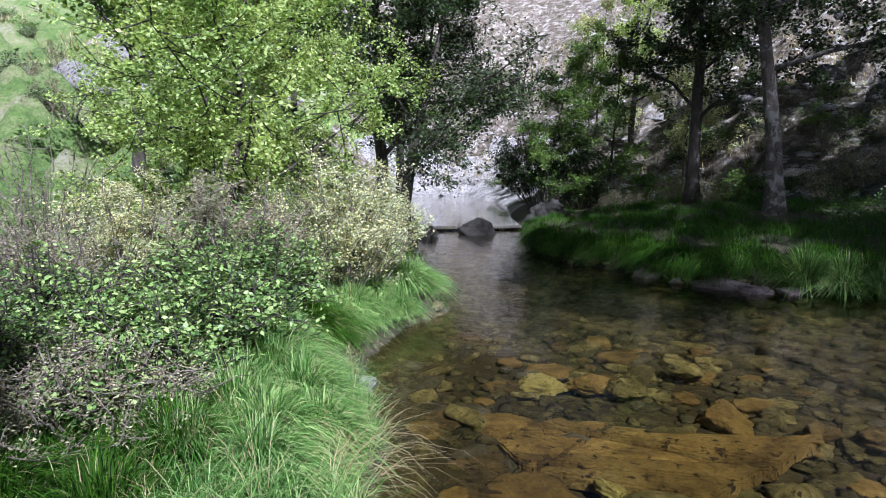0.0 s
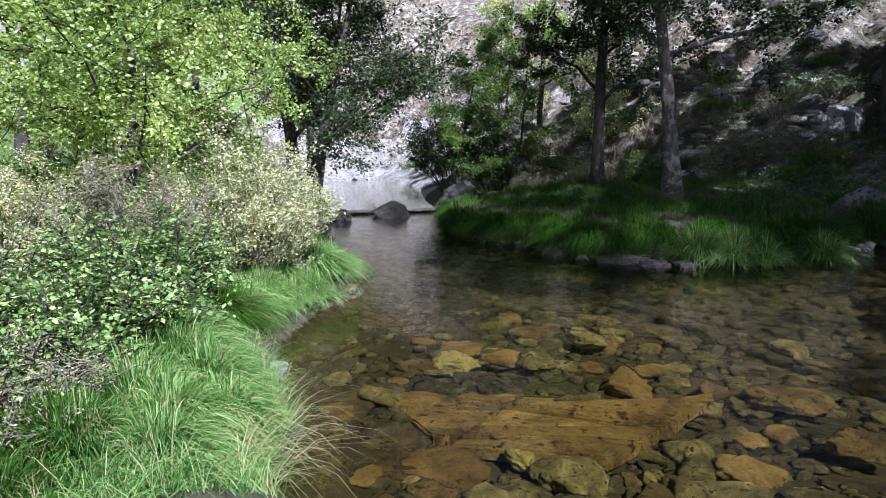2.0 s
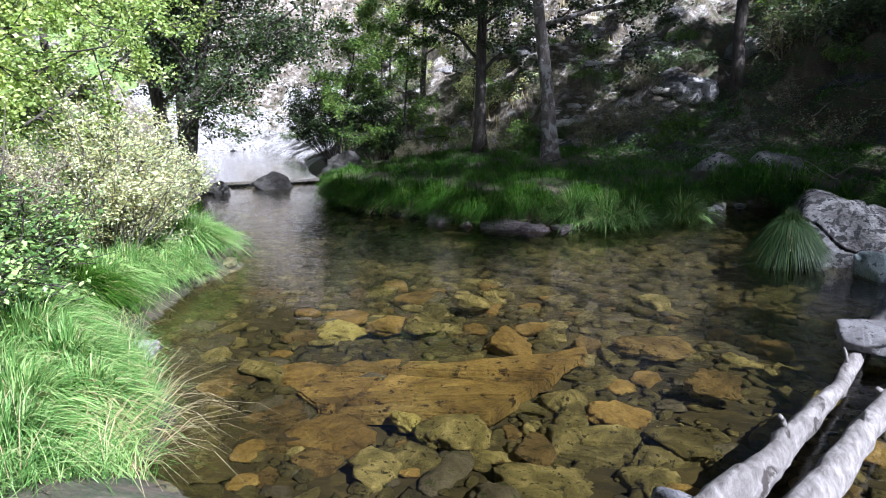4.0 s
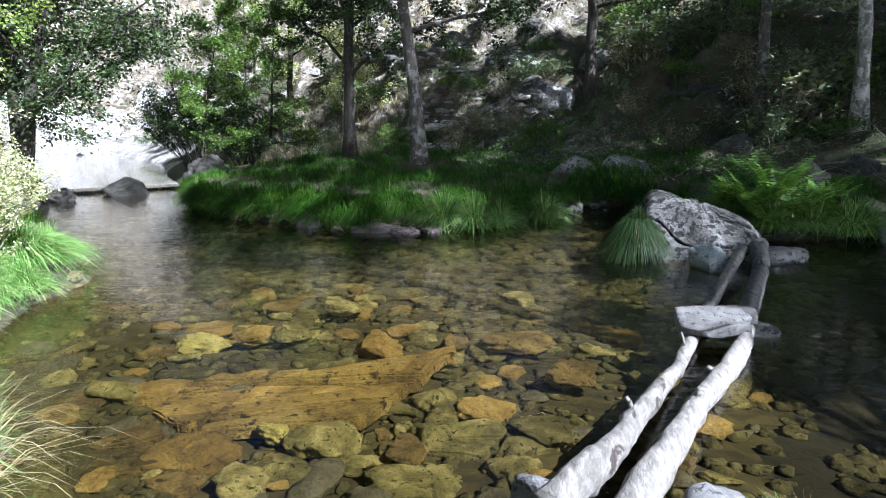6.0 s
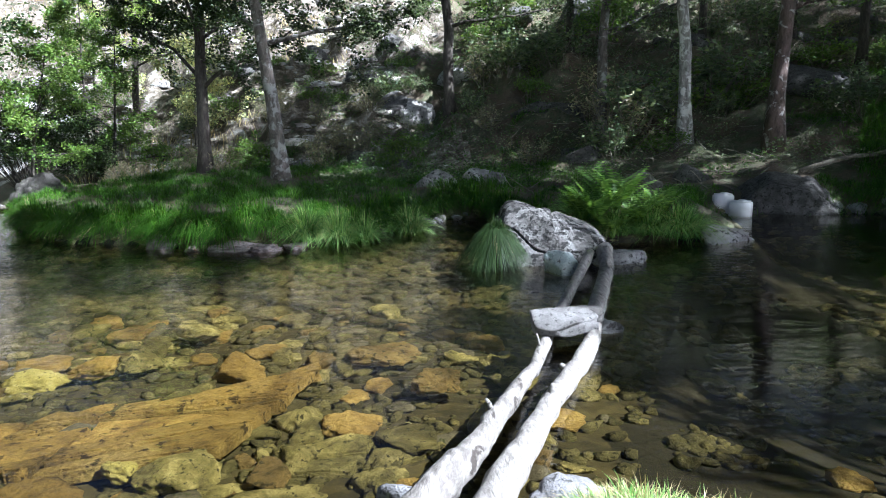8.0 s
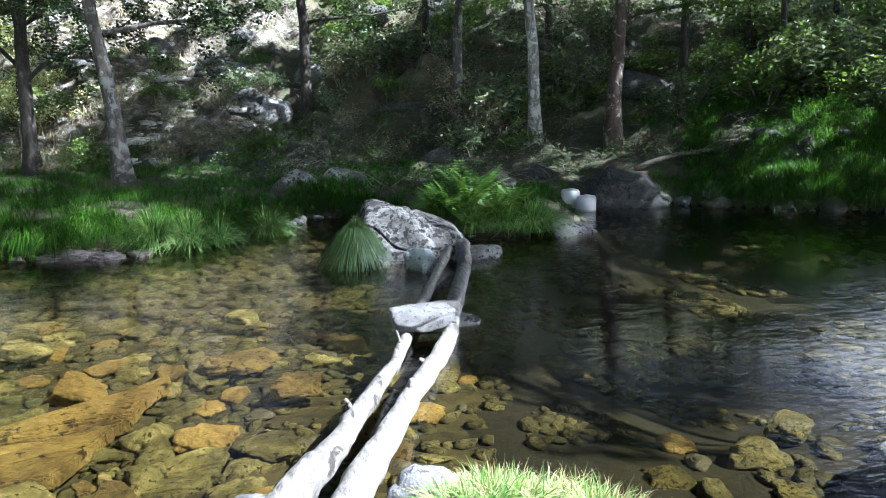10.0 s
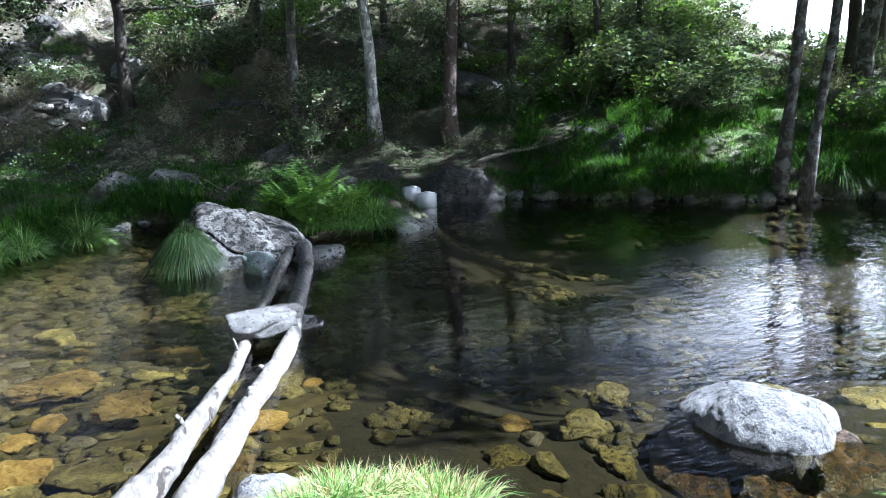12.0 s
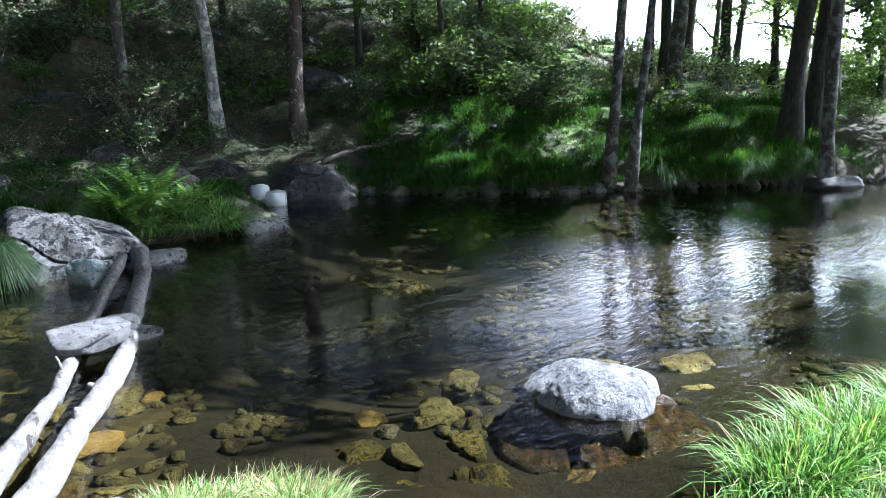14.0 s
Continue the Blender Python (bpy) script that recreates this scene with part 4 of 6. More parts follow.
# a ring of unseen trees, added to keep low sky light off the valley
wood = tree("near_bank_tree", "broad unseen tree added behind the path to block low sky light", (-3.0, -19.0), 11.0, 0.2, 1.0, M_LEAF_D, M_BARKD, 140, (0.2, 0), 4.2, 14, 2600, 0.32, twigs=6, group="near bank wood")
rng = np.random.default_rng(141)
for k in range(26):
    a, R = radians(96 + 168 * (k + rng.uniform(-0.3, 0.3)) / 25), rng.uniform(17, 27)
    x, y = math.sin(a) * R, math.cos(a) * R
    copy_thing(wood, pose(x, y, ground_z(x, y) - 0.2, 0, 0, rng.uniform(0, 360)) @ Matrix.Scale(rng.uniform(0.75, 1.05), 4))

# ---------------------------------------------------------------- bushes of the left bank
shrub("willow_bush", "grey-green willow bush with some yellowing leaves", (-5.45, 4.75), 1.75, 1.05, M_LEAF_G, M_TWIG, 101, 24000, 80, 0.036)
shrub("willow_bush", "grey-green willow bush with some yellowing leaves", (-6.6, 6.1), 1.35, 0.9, M_LEAF_G, M_TWIG, 102, 12000, 50, 0.038)
# bramble stems take the dark bark to paint the shade of their hollows
shrub("bramble_bush", "leafy bramble bush with stems darkened for shaded hollows", (-4.0, 2.15), 0.85, 0.8, M_LEAF_B, M_BARKD, 103, 11000, 90, 0.044, width=0.62, up=0.7)
shrub("bramble_bush", "leafy bramble bush with stems darkened for shaded hollows", (-4.6, 2.95), 1.15, 0.8, M_LEAF_B, M_BARKD, 104, 11000, 80, 0.044, width=0.62, up=0.7)
shrub("heather_bush", "dry brown heather bush", (-5.35, 3.4), 1.7, 0.8, M_HEATH, M_TWIG, 105, 22000, 46, 0.028, width=0.4)
shrub("heather_bush", "pale green broom-like bush gone twiggy", (-6.6, 2.9), 1.7, 0.8, M_LEAF_G, M_TWIG, 106, 18000, 40, 0.03, width=0.4)
shrub("heather_bush", "dry greyish heather low on the bank", (-3.55, 1.35), 0.62, 0.75, M_HEATH, M_TWIG, 107, 14000, 60, 0.022, width=0.4)
shrub("broom_bush", "feathery green broom bush", (-7.6, 2.6), 2.0, 1.0, M_LEAF_M, M_TWIG, 108, 9000, 50, 0.035, width=0.25)
shrub("bramble_bush", "leafy bramble bush with stems darkened for shaded hollows", (-3.75, 1.55), 0.62, 0.6, M_LEAF_B, M_BARKD, 111, 4200, 60, 0.044, width=0.62, up=0.7)
shrub("bramble_bush", "leafy bramble bush with stems darkened for shaded hollows", (-5.1, 1.75), 0.95, 0.8, M_LEAF_B, M_BARKD, 112, 5200, 70, 0.044, width=0.62, up=0.7)
shrub("bramble_bush", "leafy bramble bush with stems darkened for shaded hollows", (-4.6, 1.1), 0.7, 0.7, M_LEAF_B, M_BARKD, 113, 4200, 60, 0.044, width=0.62, up=0.7)
shrub("heather_bush", "dry greyish heather with bare twigs", (-6.3, 1.9), 1.2, 0.9, M_HEATH, M_TWIG, 114, 12000, 60, 0.026, width=0.4)
shrub("broom_bush", "feathery green broom bush", (-6.0, 4.3), 1.5, 0.8, M_LEAF_M, M_TWIG, 115, 8000, 50, 0.035, width=0.25)
shrub("dark_bush", "dark leafy bush on the stony bend", (-9.2, 18.6), 2.4, 1.2, M_LEAF_D, M_BARKD, 110, 8000, 40, 0.075, width=0.6, lean=(-0.4, 0.0))
shrub("dark_bush", "dark rounded bush over the stream bend", (-9.75, 17.1), 3.0, 1.2, M_LEAF_D, M_BARKD, 109, 13000, 50, 0.07, width=0.6, lean=(-0.75, 0.1), crown_from=0.4)

# shrubs over the slopes, a few built once and set out again
PROTO = [shrub("slope_bush", "low dusty green bush on the stony slope", (0.0, 24.0), 1.1, 0.9, M_LEAF_S, M_TWIG, 120, 900, 10, 0.1, group="slope bushes", side=4),
         shrub("slope_bush", "dry brown bush on the stony slope", (2.5, 20.0), 0.9, 0.8, M_HEATH, M_TWIG, 121, 1000, 13, 0.07, width=0.3, group="slope bushes", side=4),
         shrub("slope_bush", "fresh green bush on the stony slope", (4.0, 21.0), 1.0, 0.8, M_LEAF_M, M_TWIG, 122, 900, 10, 0.1, group="slope bushes", side=4)]
rng = np.random.default_rng(5)
made = 0
while made < 240:
    a, R = radians(rng.uniform(-64, 72)), rng.uniform(13, 40)
    x, y = -math.sin(a) * R, math.cos(a) * R
    deg = math.degrees(a)
    if float(shore_distance(np.array([x]), np.array([y]))[0]) < 2.0 or R < float(np.interp(deg, HILL[:, 0], HILL[:, 1])) - 1.0 or (deg < -48 and R < 19):
        continue
    if deg > 4 and rng.random() < 0.45 or 29 < deg < 49 and rng.random() < 0.75:
        continue
    k = rng.choice(3, p=(0.5, 0.25, 0.25)) if deg < 5 else rng.choice(3, p=(0.3, 0.3, 0.4))
    if deg < -12 and rng.random() < 0.35:
        made += 1
        continue
    copy_thing(PROTO[k], pose(x, y, ground_z(x, y) - 0.1, 0, 0, rng.uniform(0, 360)) @ Matrix.Scale(rng.uniform(0.6, 1.4) if deg > 0 else rng.uniform(0.7, 2.0), 4))
    made += 1
rng = np.random.default_rng(26)
for k in range(46):
    a, R = radians(rng.uniform(2, 27)), rng.uniform(18.5, 27)
    x, y = -math.sin(a) * R, math.cos(a) * R
    if float(shore_distance(np.array([x]), np.array([y]))[0]) > 2.5:
        copy_thing(PROTO[1 if k % 4 else 2], pose(x, y, ground_z(x, y) - 0.1, 0, 0, rng.uniform(0, 360)) @ Matrix.Scale(rng.uniform(0.6, 1.2), 4))
rng = np.random.default_rng(28)
for k in range(34):
    a, R = radians(rng.uniform(32, 46)), rng.uniform(29, 42)
    x, y = -math.sin(a) * R, math.cos(a) * R
    if float(shore_distance(np.array([x]), np.array([y]))[0]) > 1.0:
        copy_thing(PROTO[k % 3], pose(x, y, ground_z(x, y) - 0.1, 0, 0, rng.uniform(0, 360)) @ Matrix.Scale(rng.uniform(0.5, 1.2), 4))
rng = np.random.default_rng(27)
for k in range(40):
    a, R = radians(rng.uniform(41, 50.5)), rng.uniform(19, 31)
    x, y = math.sin(a) * R, math.cos(a) * R
    copy_thing(PROTO[0 if k % 3 else 2], pose(x, y, ground_z(x, y) - 0.1, 0, 0, rng.uniform(0, 360)) @ Matrix.Scale(rng.uniform(1.1, 2.2), 4))
rng = np.random.default_rng(25)
for k in range(46):
    a, R = radians(rng.uniform(-80, -55)), rng.uniform(22, 46)
    x, y = -math.sin(a) * R, math.cos(a) * R
    if float(shore_distance(np.array([x]), np.array([y]))[0]) < 2.0:
        continue
    copy_thing(PROTO[2 if k % 3 else 0], pose(x, y, ground_z(x, y) - 0.1, 0, 0, rng.uniform(0, 360)) @ Matrix.Scale(rng.uniform(0.5, 1.6), 4))
rng = np.random.default_rng(15)
P = scatter(rng, 110000, -4, 22, 8, 34, lambda X, Y, s: (s > 1.5) & (np.degrees(np.arctan2(-X, Y)) < 8) & (wave(X, Y, 0.9, 1) + 0.5 * wave(X, Y, 0.35, 5) > -0.45))[:74000]
P[:, 2] += rng.uniform(0, 0.4, len(P)) * np.clip(1 + wave(P[:, 0], P[:, 1], 0.7, 2), 0.1, 2)
fresh = wave(P[:, 0], P[:, 1], 1.1, 4) + rng.normal(0, 0.25, len(P)) > 0
tagged(part("undergrowth", np_mesh("undergrowth", *leaves(P[~fresh], 0.08, rng, 0.5, 0.5)), M_LEAF_S), "low shaded undergrowth of bramble over the slope", "undergrowth", kind="stuff")
tagged(part("undergrowth", np_mesh("undergrowth", *leaves(P[fresh], 0.085, rng, 0.5, 0.35)), M_FERN), "patches of fresh green fern on the slope", "undergrowth", kind="stuff")

# ---------------------------------------------------------------- grass
def sward(label, pts, length, width, material, seed, spread=0.6, bend=0.9):
    rng = np.random.default_rng(seed)
    V, F = blades(pts, length, width, rng, spread, bend)
    return tagged(part("grass", np_mesh("grass", V, F), material), label, "grass", kind="stuff")


rng = np.random.default_rng(9)
far = scatter(rng, 420000, -12, 19, 4, 24, lambda X, Y, s: (s > 0.02) & (s < 8.5) & (Y > 3.5) & (X > -10) & (np.hypot(X, Y) < 22) & (wave(X, Y, 0.55, 7) + 0.6 * wave(X, Y, 1.7, 8) > 0.13 * s - 1.25) & ~((X > 4.6) & (X < 9.3) & (s > 0.9)) & (Y + 0.6 * X > 2))
far = far[rng.permutation(len(far))]
hub = far[:800]
turn_, q = rng.uniform(0, 2 * np.pi, 80000), rng.uniform(0, 1, 80000)
who = rng.integers(0, len(hub), 80000)
size_ = rng.uniform(0.6, 1.5, len(hub))[who]
out = np.stack([np.cos(turn_), np.sin(turn_), 0 * turn_], 1) * q[:, None]
pts = hub[who] + out * (0.27 * size_)[:, None]
pts[:, 2] = np.maximum(height(pts[:, 0], pts[:, 1]), -0.03) + 0.1 * (1 - q)
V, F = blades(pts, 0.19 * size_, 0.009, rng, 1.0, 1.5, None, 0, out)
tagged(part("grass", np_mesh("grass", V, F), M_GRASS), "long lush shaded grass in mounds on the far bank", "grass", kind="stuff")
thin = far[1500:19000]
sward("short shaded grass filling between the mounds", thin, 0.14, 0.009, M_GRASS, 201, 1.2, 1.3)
rb = scatter(rng, 260000, 8.6, 22, 4.5, 16, lambda X, Y, s: (s > 0.05) & (s < 8) & (np.degrees(np.arctan2(-X, Y)) < -36) & (np.degrees(np.arctan2(-X, Y)) > -74) & (grain(X, Y, 1.6, 6) > -0.22 + 0.03 * s))
rb = rb[rng.permutation(len(rb))[:46000]]
rb[:, 2] += 0.22 * np.clip(grain(rb[:, 0], rb[:, 1], 0.7, 8) + 0.25, 0, 1)
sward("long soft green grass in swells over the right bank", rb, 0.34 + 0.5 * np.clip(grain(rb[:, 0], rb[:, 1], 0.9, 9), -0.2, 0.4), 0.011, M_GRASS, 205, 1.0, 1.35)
near = scatter(rng, 60000, -9, 6, -1, 9, lambda X, Y, s: (s > 0.0) & (s < 3.5) & (X + 0.35 * Y < -1.2) & (X < -2.9) & (wave(X, Y, 0.4, 2) > 0.1))
near = near[rng.permutation(len(near))[:14000]]
sward("mixed grass between the bushes of the left bank", near, 0.3, 0.006, M_GRASSB, 202, 1.0, 1.3)
nr = scatter(rng, 60000, -0.5, 9, -3, 2.6, lambda X, Y, s: (s > 0.03) & (s < 1.2) & (Y < 1.5 - 0.25 * X + 0.0 * s) & (X > 2.3))
nr = nr[rng.permutation(len(nr))[:9000]]
sward("short bright grass on the near bank", nr, 0.17, 0.006, M_GRASSB, 203, 0.6, 0.7)
hl = scatter(rng, 60000, -40, 10, 6, 60, lambda X, Y, s: (s > 2) & (np.hypot(X, Y) > 21) & (np.degrees(np.arctan2(-X, Y)) > 5) & (wave(X, Y, 2.2, 2) > 0.3))
sward("tufts of bleached grass over the slope", hl[:12000], 0.4, 0.035, M_STRAW, 204, 0.8, 0.8)

T = "bright green grass tussock overhanging the water"
for k, (x, y, r, L, n, m) in enumerate([(-4.15, 2.85, 0.2, 0.62, 1500, M_GRASSB), (-4.35, 3.55, 0.22, 0.5, 1300, M_GRASS), (-3.35, 2.4, 0.24, 0.5, 1500, M_GRASSB), (-3.7, 2.75, 0.2, 0.48, 1300, M_GRASSB), (-5.15, 5.6, 0.34, 0.5, 2000, M_GRASSB),
                                        (-5.5, 6.3, 0.3, 0.48, 1400, M_GRASSB), (-5.1, 5.0, 0.25, 0.36, 900, M_GRASSB), (-3.05, 1.95, 0.26, 0.5, 1500, M_GRASSB), (-2.72, 1.9, 0.2, 0.42, 1200, M_GRASSB), (-2.68, 2.2, 0.18, 0.36, 1000, M_GRASSB),
                                        (-3.0, 2.35, 0.2, 0.42, 1200, M_GRASSB), (-2.85, 1.45, 0.26, 0.46, 1300, M_GRASS), (-3.4, 1.5, 0.28, 0.46, 1300, M_GRASS), (-3.45, 1.1, 0.3, 0.46, 1300, M_GRASS), (-2.75, 1.5, 0.22, 0.4, 1000, M_GRASSB),
                                        (-3.1, 0.75, 0.3, 0.46, 1200, M_GRASS), (-2.65, 1.05, 0.26, 0.4, 1000, M_GRASS), (-2.45, 1.65, 0.18, 0.34, 900, M_GRASSB), (-4.55, 3.95, 0.24, 0.42, 1200, M_GRASSB), (-4.8, 4.45, 0.24, 0.4, 1200, M_GRASSB), (-4.3, 3.75, 0.16, 0.34, 900, M_GRASS), (-5.05, 4.2, 0.26, 0.4, 1000, M_GRASSB), (-4.55, 4.3, 0.16, 0.3, 700, M_GRASSB), (-4.7, 4.8, 0.16, 0.3, 700, M_GRASSB), (-4.78, 5.2, 0.16, 0.3, 700, M_GRASSB)]):
    mop(T, (x - 0.12, y - 0.02), r, L * 0.86, int(n * 1.2), m, 300 + k, 0.0062, 1.05, 1.0, (0.1, 0.03, 0), None, 0.16, 0.07)
rng = np.random.default_rng(53)
mat_ = scatter(rng, 150000, -3.9, -2.2, 0.7, 3.3, lambda X, Y, s: (s > 0.04) & (s < 1.1))
mat_ = mat_[rng.permutation(len(mat_))[:7000]]
V, F = blades(mat_, 0.24, 0.0048, rng, 1.2, 1.2, (0.7, 0.3, 0), 0.1)
tagged(part("grass", np_mesh("grass", V, F), M_GRASSB), "fine tangled bright grass on the left bank's edge", "grass", kind="stuff")
V, F = blades(mat_[:350] + [0, 0, 0.03], 0.34, 0.004, rng, 1.1, 1.2, (0.7, 0.3, 0), 0.2)
tagged(part("dry_grass", np_mesh("dry_grass", V, F), M_STRAW), "bleached dry stalks among the fine grass", "grass", kind="stuff")
for k, (x, y) in enumerate([(-2.62, 2.3), (-2.5, 2.05), (-2.8, 2.55)]):
    tussock("bleached dry grass stalks hanging over the water", (x, y), 0.1, 0.4, 40, M_STRAW, 410 + k, 0.005, 0.8, 1.3, (0.9, 0.35, 0), 0.55, dry=0.5)
SHORE_GRASS = [(-7.6, 12.75), (-6.6, 11.55), (-5.5, 10.55), (-4.2, 10.15), (-3.3, 9.68), (-2.3, 9.6), (-1.0, 10.1), (-0.5, 11.0), (0.4, 12.35), (1.6, 12.4), (2.4, 10.6)]
rng = np.random.default_rng(52)
for k in range(44):
    u = (k + rng.uniform(0, 0.6)) / 44 * (len(SHORE_GRASS) - 1)
    i = int(u)
    (ax, ay), (bx, by) = SHORE_GRASS[i], SHORE_GRASS[i + 1]
    q = u - i
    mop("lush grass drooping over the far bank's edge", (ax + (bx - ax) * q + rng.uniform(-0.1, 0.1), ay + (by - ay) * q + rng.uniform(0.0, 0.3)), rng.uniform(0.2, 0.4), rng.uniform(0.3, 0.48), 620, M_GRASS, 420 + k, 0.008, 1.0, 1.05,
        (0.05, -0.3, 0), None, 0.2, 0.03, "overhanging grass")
# the sun on these tufts is helped by the brighter grass colour
for k, (x, y, r, L, n) in enumerate([(-1.6, 9.74, 0.26, 0.52, 1100), (-1.15, 9.8, 0.24, 0.56, 1100), (-0.75, 9.95, 0.2, 0.42, 700), (-0.05, 10.75, 0.24, 0.5, 900), (3.0, 9.15, 0.26, 0.34, 1000), (3.95, 9.1, 0.34, 0.46, 1600), (2.7, 9.8, 0.36, 0.4, 1000), (3.5, 9.15, 0.3, 0.36, 1200)]):
    mop("vivid grass tussock on the far bank's edge", (x, y), r, L * 1.15, n, M_GRASSB, 330 + k, 0.010, 1.1, 0.95)


def fern(label, at, h, fronds, seed, material):
    """A shuttlecock of arching fronds, each a rib with paired tapering leaflets."""
    rng = np.random.default_rng(seed)
    root = thing("fern", label, "fern", (at[0], at[1], max(ground_z(*at), 0.0)), "ferns on the far bank")
    for k in range(fronds):
        az = k * 2.4 + rng.uniform(-0.3, 0.3)
        L, out = h * rng.uniform(0.75, 1.1), rng.uniform(0.35, 0.75)
        t = np.linspace(0, 1, 18)
        d = np.array([math.cos(az), math.sin(az), 0])
        rib = d * (L * out * (0.4 * t + 0.6 * t * t))[:, None] + np.array([0, 0, 1.0]) * (L * (1.05 * t - 0.5 * out * t ** 2.5))[:, None]
        side = np.array([-d[1], d[0], 0])
        Vs, Fs = [], []
        for i in range(3, 18):
            w = L * 0.2 * math.sin(math.pi * min(1, 0.12 + 0.9 * (1 - t[i]) ** 0.8))
            for sg in (1, -1):
                tip = rib[i] + side * sg * w + (rib[i] - rib[i - 1]) * 0.9 - np.array([0, 0, w * 0.25])
                mid = (rib[i] + tip) / 2
                wd = (rib[i] - rib[i - 1]) * 0.45
                Vs += [rib[i], mid + wd, tip, mid - wd]
                n = len(Vs) - 4
                Fs += [[n, n + 1, n + 2], [n, n + 2, n + 3]]
        part("frond", np_mesh("frond", np.array(Vs), Fs), material, root)
    return root


for k, (x, y, h) in enumerate([(2.75, 9.2, 0.8), (3.05, 9.35, 0.9), (3.3, 9.1, 0.7), (3.75, 9.3, 0.6), (2.6, 9.45, 0.7), (2.9, 8.95, 0.55)]):
    fern("fresh green fern clump on the far bank's edge", (x, y), h, 16, 900 + k, M_FERNB)
rng = np.random.default_rng(47)
for k in range(22):
    u = k / 21
    x, y = np.interp(u, (0, 0.3, 0.6, 1), (8.9, 11.3, 13.7, 16.4)), np.interp(u, (0, 0.3, 0.6, 1), (11.3, 8.75, 7.35, 5.5))
    if 11.9 < x < 13.7:
        continue
    mop("lush green grass drooping over the bank's edge", (x + rng.uniform(-0.1, 0.2), y + rng.uniform(0.05, 0.3)), rng.uniform(0.25, 0.45), rng.uniform(0.5, 0.8), 650, M_GRASS, 370 + k, 0.009, 1.0, 1.0, (-0.2, -0.28, 0), None, 0.22, 0.01, "overhanging grass")
mop("drooping sedge tussock beside the boulder, coloured as in shade", (1.04, 7.72), 0.16, 0.46, 4200, M_SEDGE, 340, 0.0055, 0.7, 1.3, (-0.12, -0.12, 0), 0.3, 0.16, 0.02)
for k, (x, y, r, L, n) in enumerate([(0.95, 2.15, 0.2, 0.2, 900), (1.25, 2.0, 0.18, 0.2, 700), (0.75, 2.1, 0.15, 0.17, 500), (2.75, 0.72, 0.2, 0.27, 700), (3.2, 0.62, 0.22, 0.28, 750), (3.75, 0.4, 0.24, 0.3, 750), (4.3, 0.15, 0.26, 0.32, 700)]):
    tussock("sunlit grass tussock on the near bank", (x, y), r, L, n, M_GRASSB, 350 + k, 0.005 if k < 3 else 0.0075, 0.9, 1.1, dry=0.7 if k < 3 else 0.1)

# ---------------------------------------------------------------- boulders and stones above the water
hewn_rock("boulder", "pale granite boulder blotched with dark lichen standing in the water", (1.7, 8.05, 0.08),
          [(0.33, -0.14, 0.93, 0.47), (-0.93, -0.2, 0.33, 0.62), (0.05, -0.9, 0.42, 0.46), (-0.5, -0.8, 0.3, 0.58), (0.0, 0.95, 0.3, 0.5), (0.78, -0.1, 0.62, 0.7), (0.6, -0.75, 0.25, 0.72),
           (0, 0, -1, 0.4), (-0.3, -0.45, 0.85, 0.56), (0.1, -0.6, 0.75, 0.53)], M_CRUST, 436, -4, 6, 26, 0.05, 0.06, category="boulder")
rock("flat_rock", "flat grey rock lying at the boulder's foot", (2.55, 7.65, 0.05), (0.34, 0.24, 0.14), M_GRANITE, 402, 10, 4, 9, 0.5, 0.06, 0.6)
rock("flat_rock", "smooth pale rock half under water below the tussock", (4.55, 8.95, 0.03), (0.5, 0.32, 0.2), M_PALE, 413, 20, 4, 6, 0.1, 0.1)
hewn_rock("boulder", "cracked grey boulder on the far waterline", (7.25, 12.1, 0.1),
          [(0.2, -0.3, 1, 0.5), (0.7, -0.2, 0.7, 0.68), (-0.6, -0.3, 0.8, 0.58), (0, -0.95, 0.3, 0.5), (-0.8, -0.5, 0.2, 0.72), (0.9, 0, 0.2, 0.95), (0, 1, 0.2, 0.5), (0.5, -0.8, 0.25, 0.7), (0, 0, -1, 0.3)], M_GREYROCK, 404, -30, 6, 30, 0.035, 0.02, category="boulder")
rock("rock", "small white rock on the waterline", (8.4, 11.5, 0.08), (0.22, 0.18, 0.16), M_WHITE, 405, 0, 3)
rock("rock", "grey rock on the waterline", (8.05, 11.75, 0.1), (0.3, 0.22, 0.18), M_GRANITE, 406, 0, 3)
rock("rock", "upright grey rock on the bank's edge", (9.2, 11.4, 0.25), (0.36, 0.26, 0.32), M_GRANITE, 407, 0, 3)
rock("boulder", "dark-topped boulder sunk in the grass", (0.55, 14.0, ground_z(0.55, 14.0) + 0.05), (0.5, 0.4, 0.4), M_GRANITE, 408, 0, 4)
rock("boulder", "grey boulder sunk in the grass", (1.75, 14.3, ground_z(1.75, 14.3) + 0.1), (0.6, 0.45, 0.38), M_GRANITE, 409, 20, 4)
rock("boulder", "grey boulder behind the tussocks", (4.2, 11.2, ground_z(4.2, 11.2) + 0.1), (0.42, 0.3, 0.36), M_DARKROCK, 410, 20, 4)
for k, (x, y, a, b, c) in enumerate([(-2.6, 9.26, 0.36, 0.2, 0.14), (-2.1, 9.14, 0.2, 0.14, 0.11), (-3.75, 9.68, 0.26, 0.18, 0.24), (-1.7, 9.36, 0.3, 0.14, 0.07), (-3.2, 9.36, 0.14, 0.1, 0.07)]):
    rock("rock", "pinkish grey rock along the far waterline", (x, y, 0.0), (a, b, c), M_PINK, 420 + k, 25 * k, 4, 5, 0.0, 0.2, 0, "rocks of the far waterline")
rng = np.random.default_rng(46)
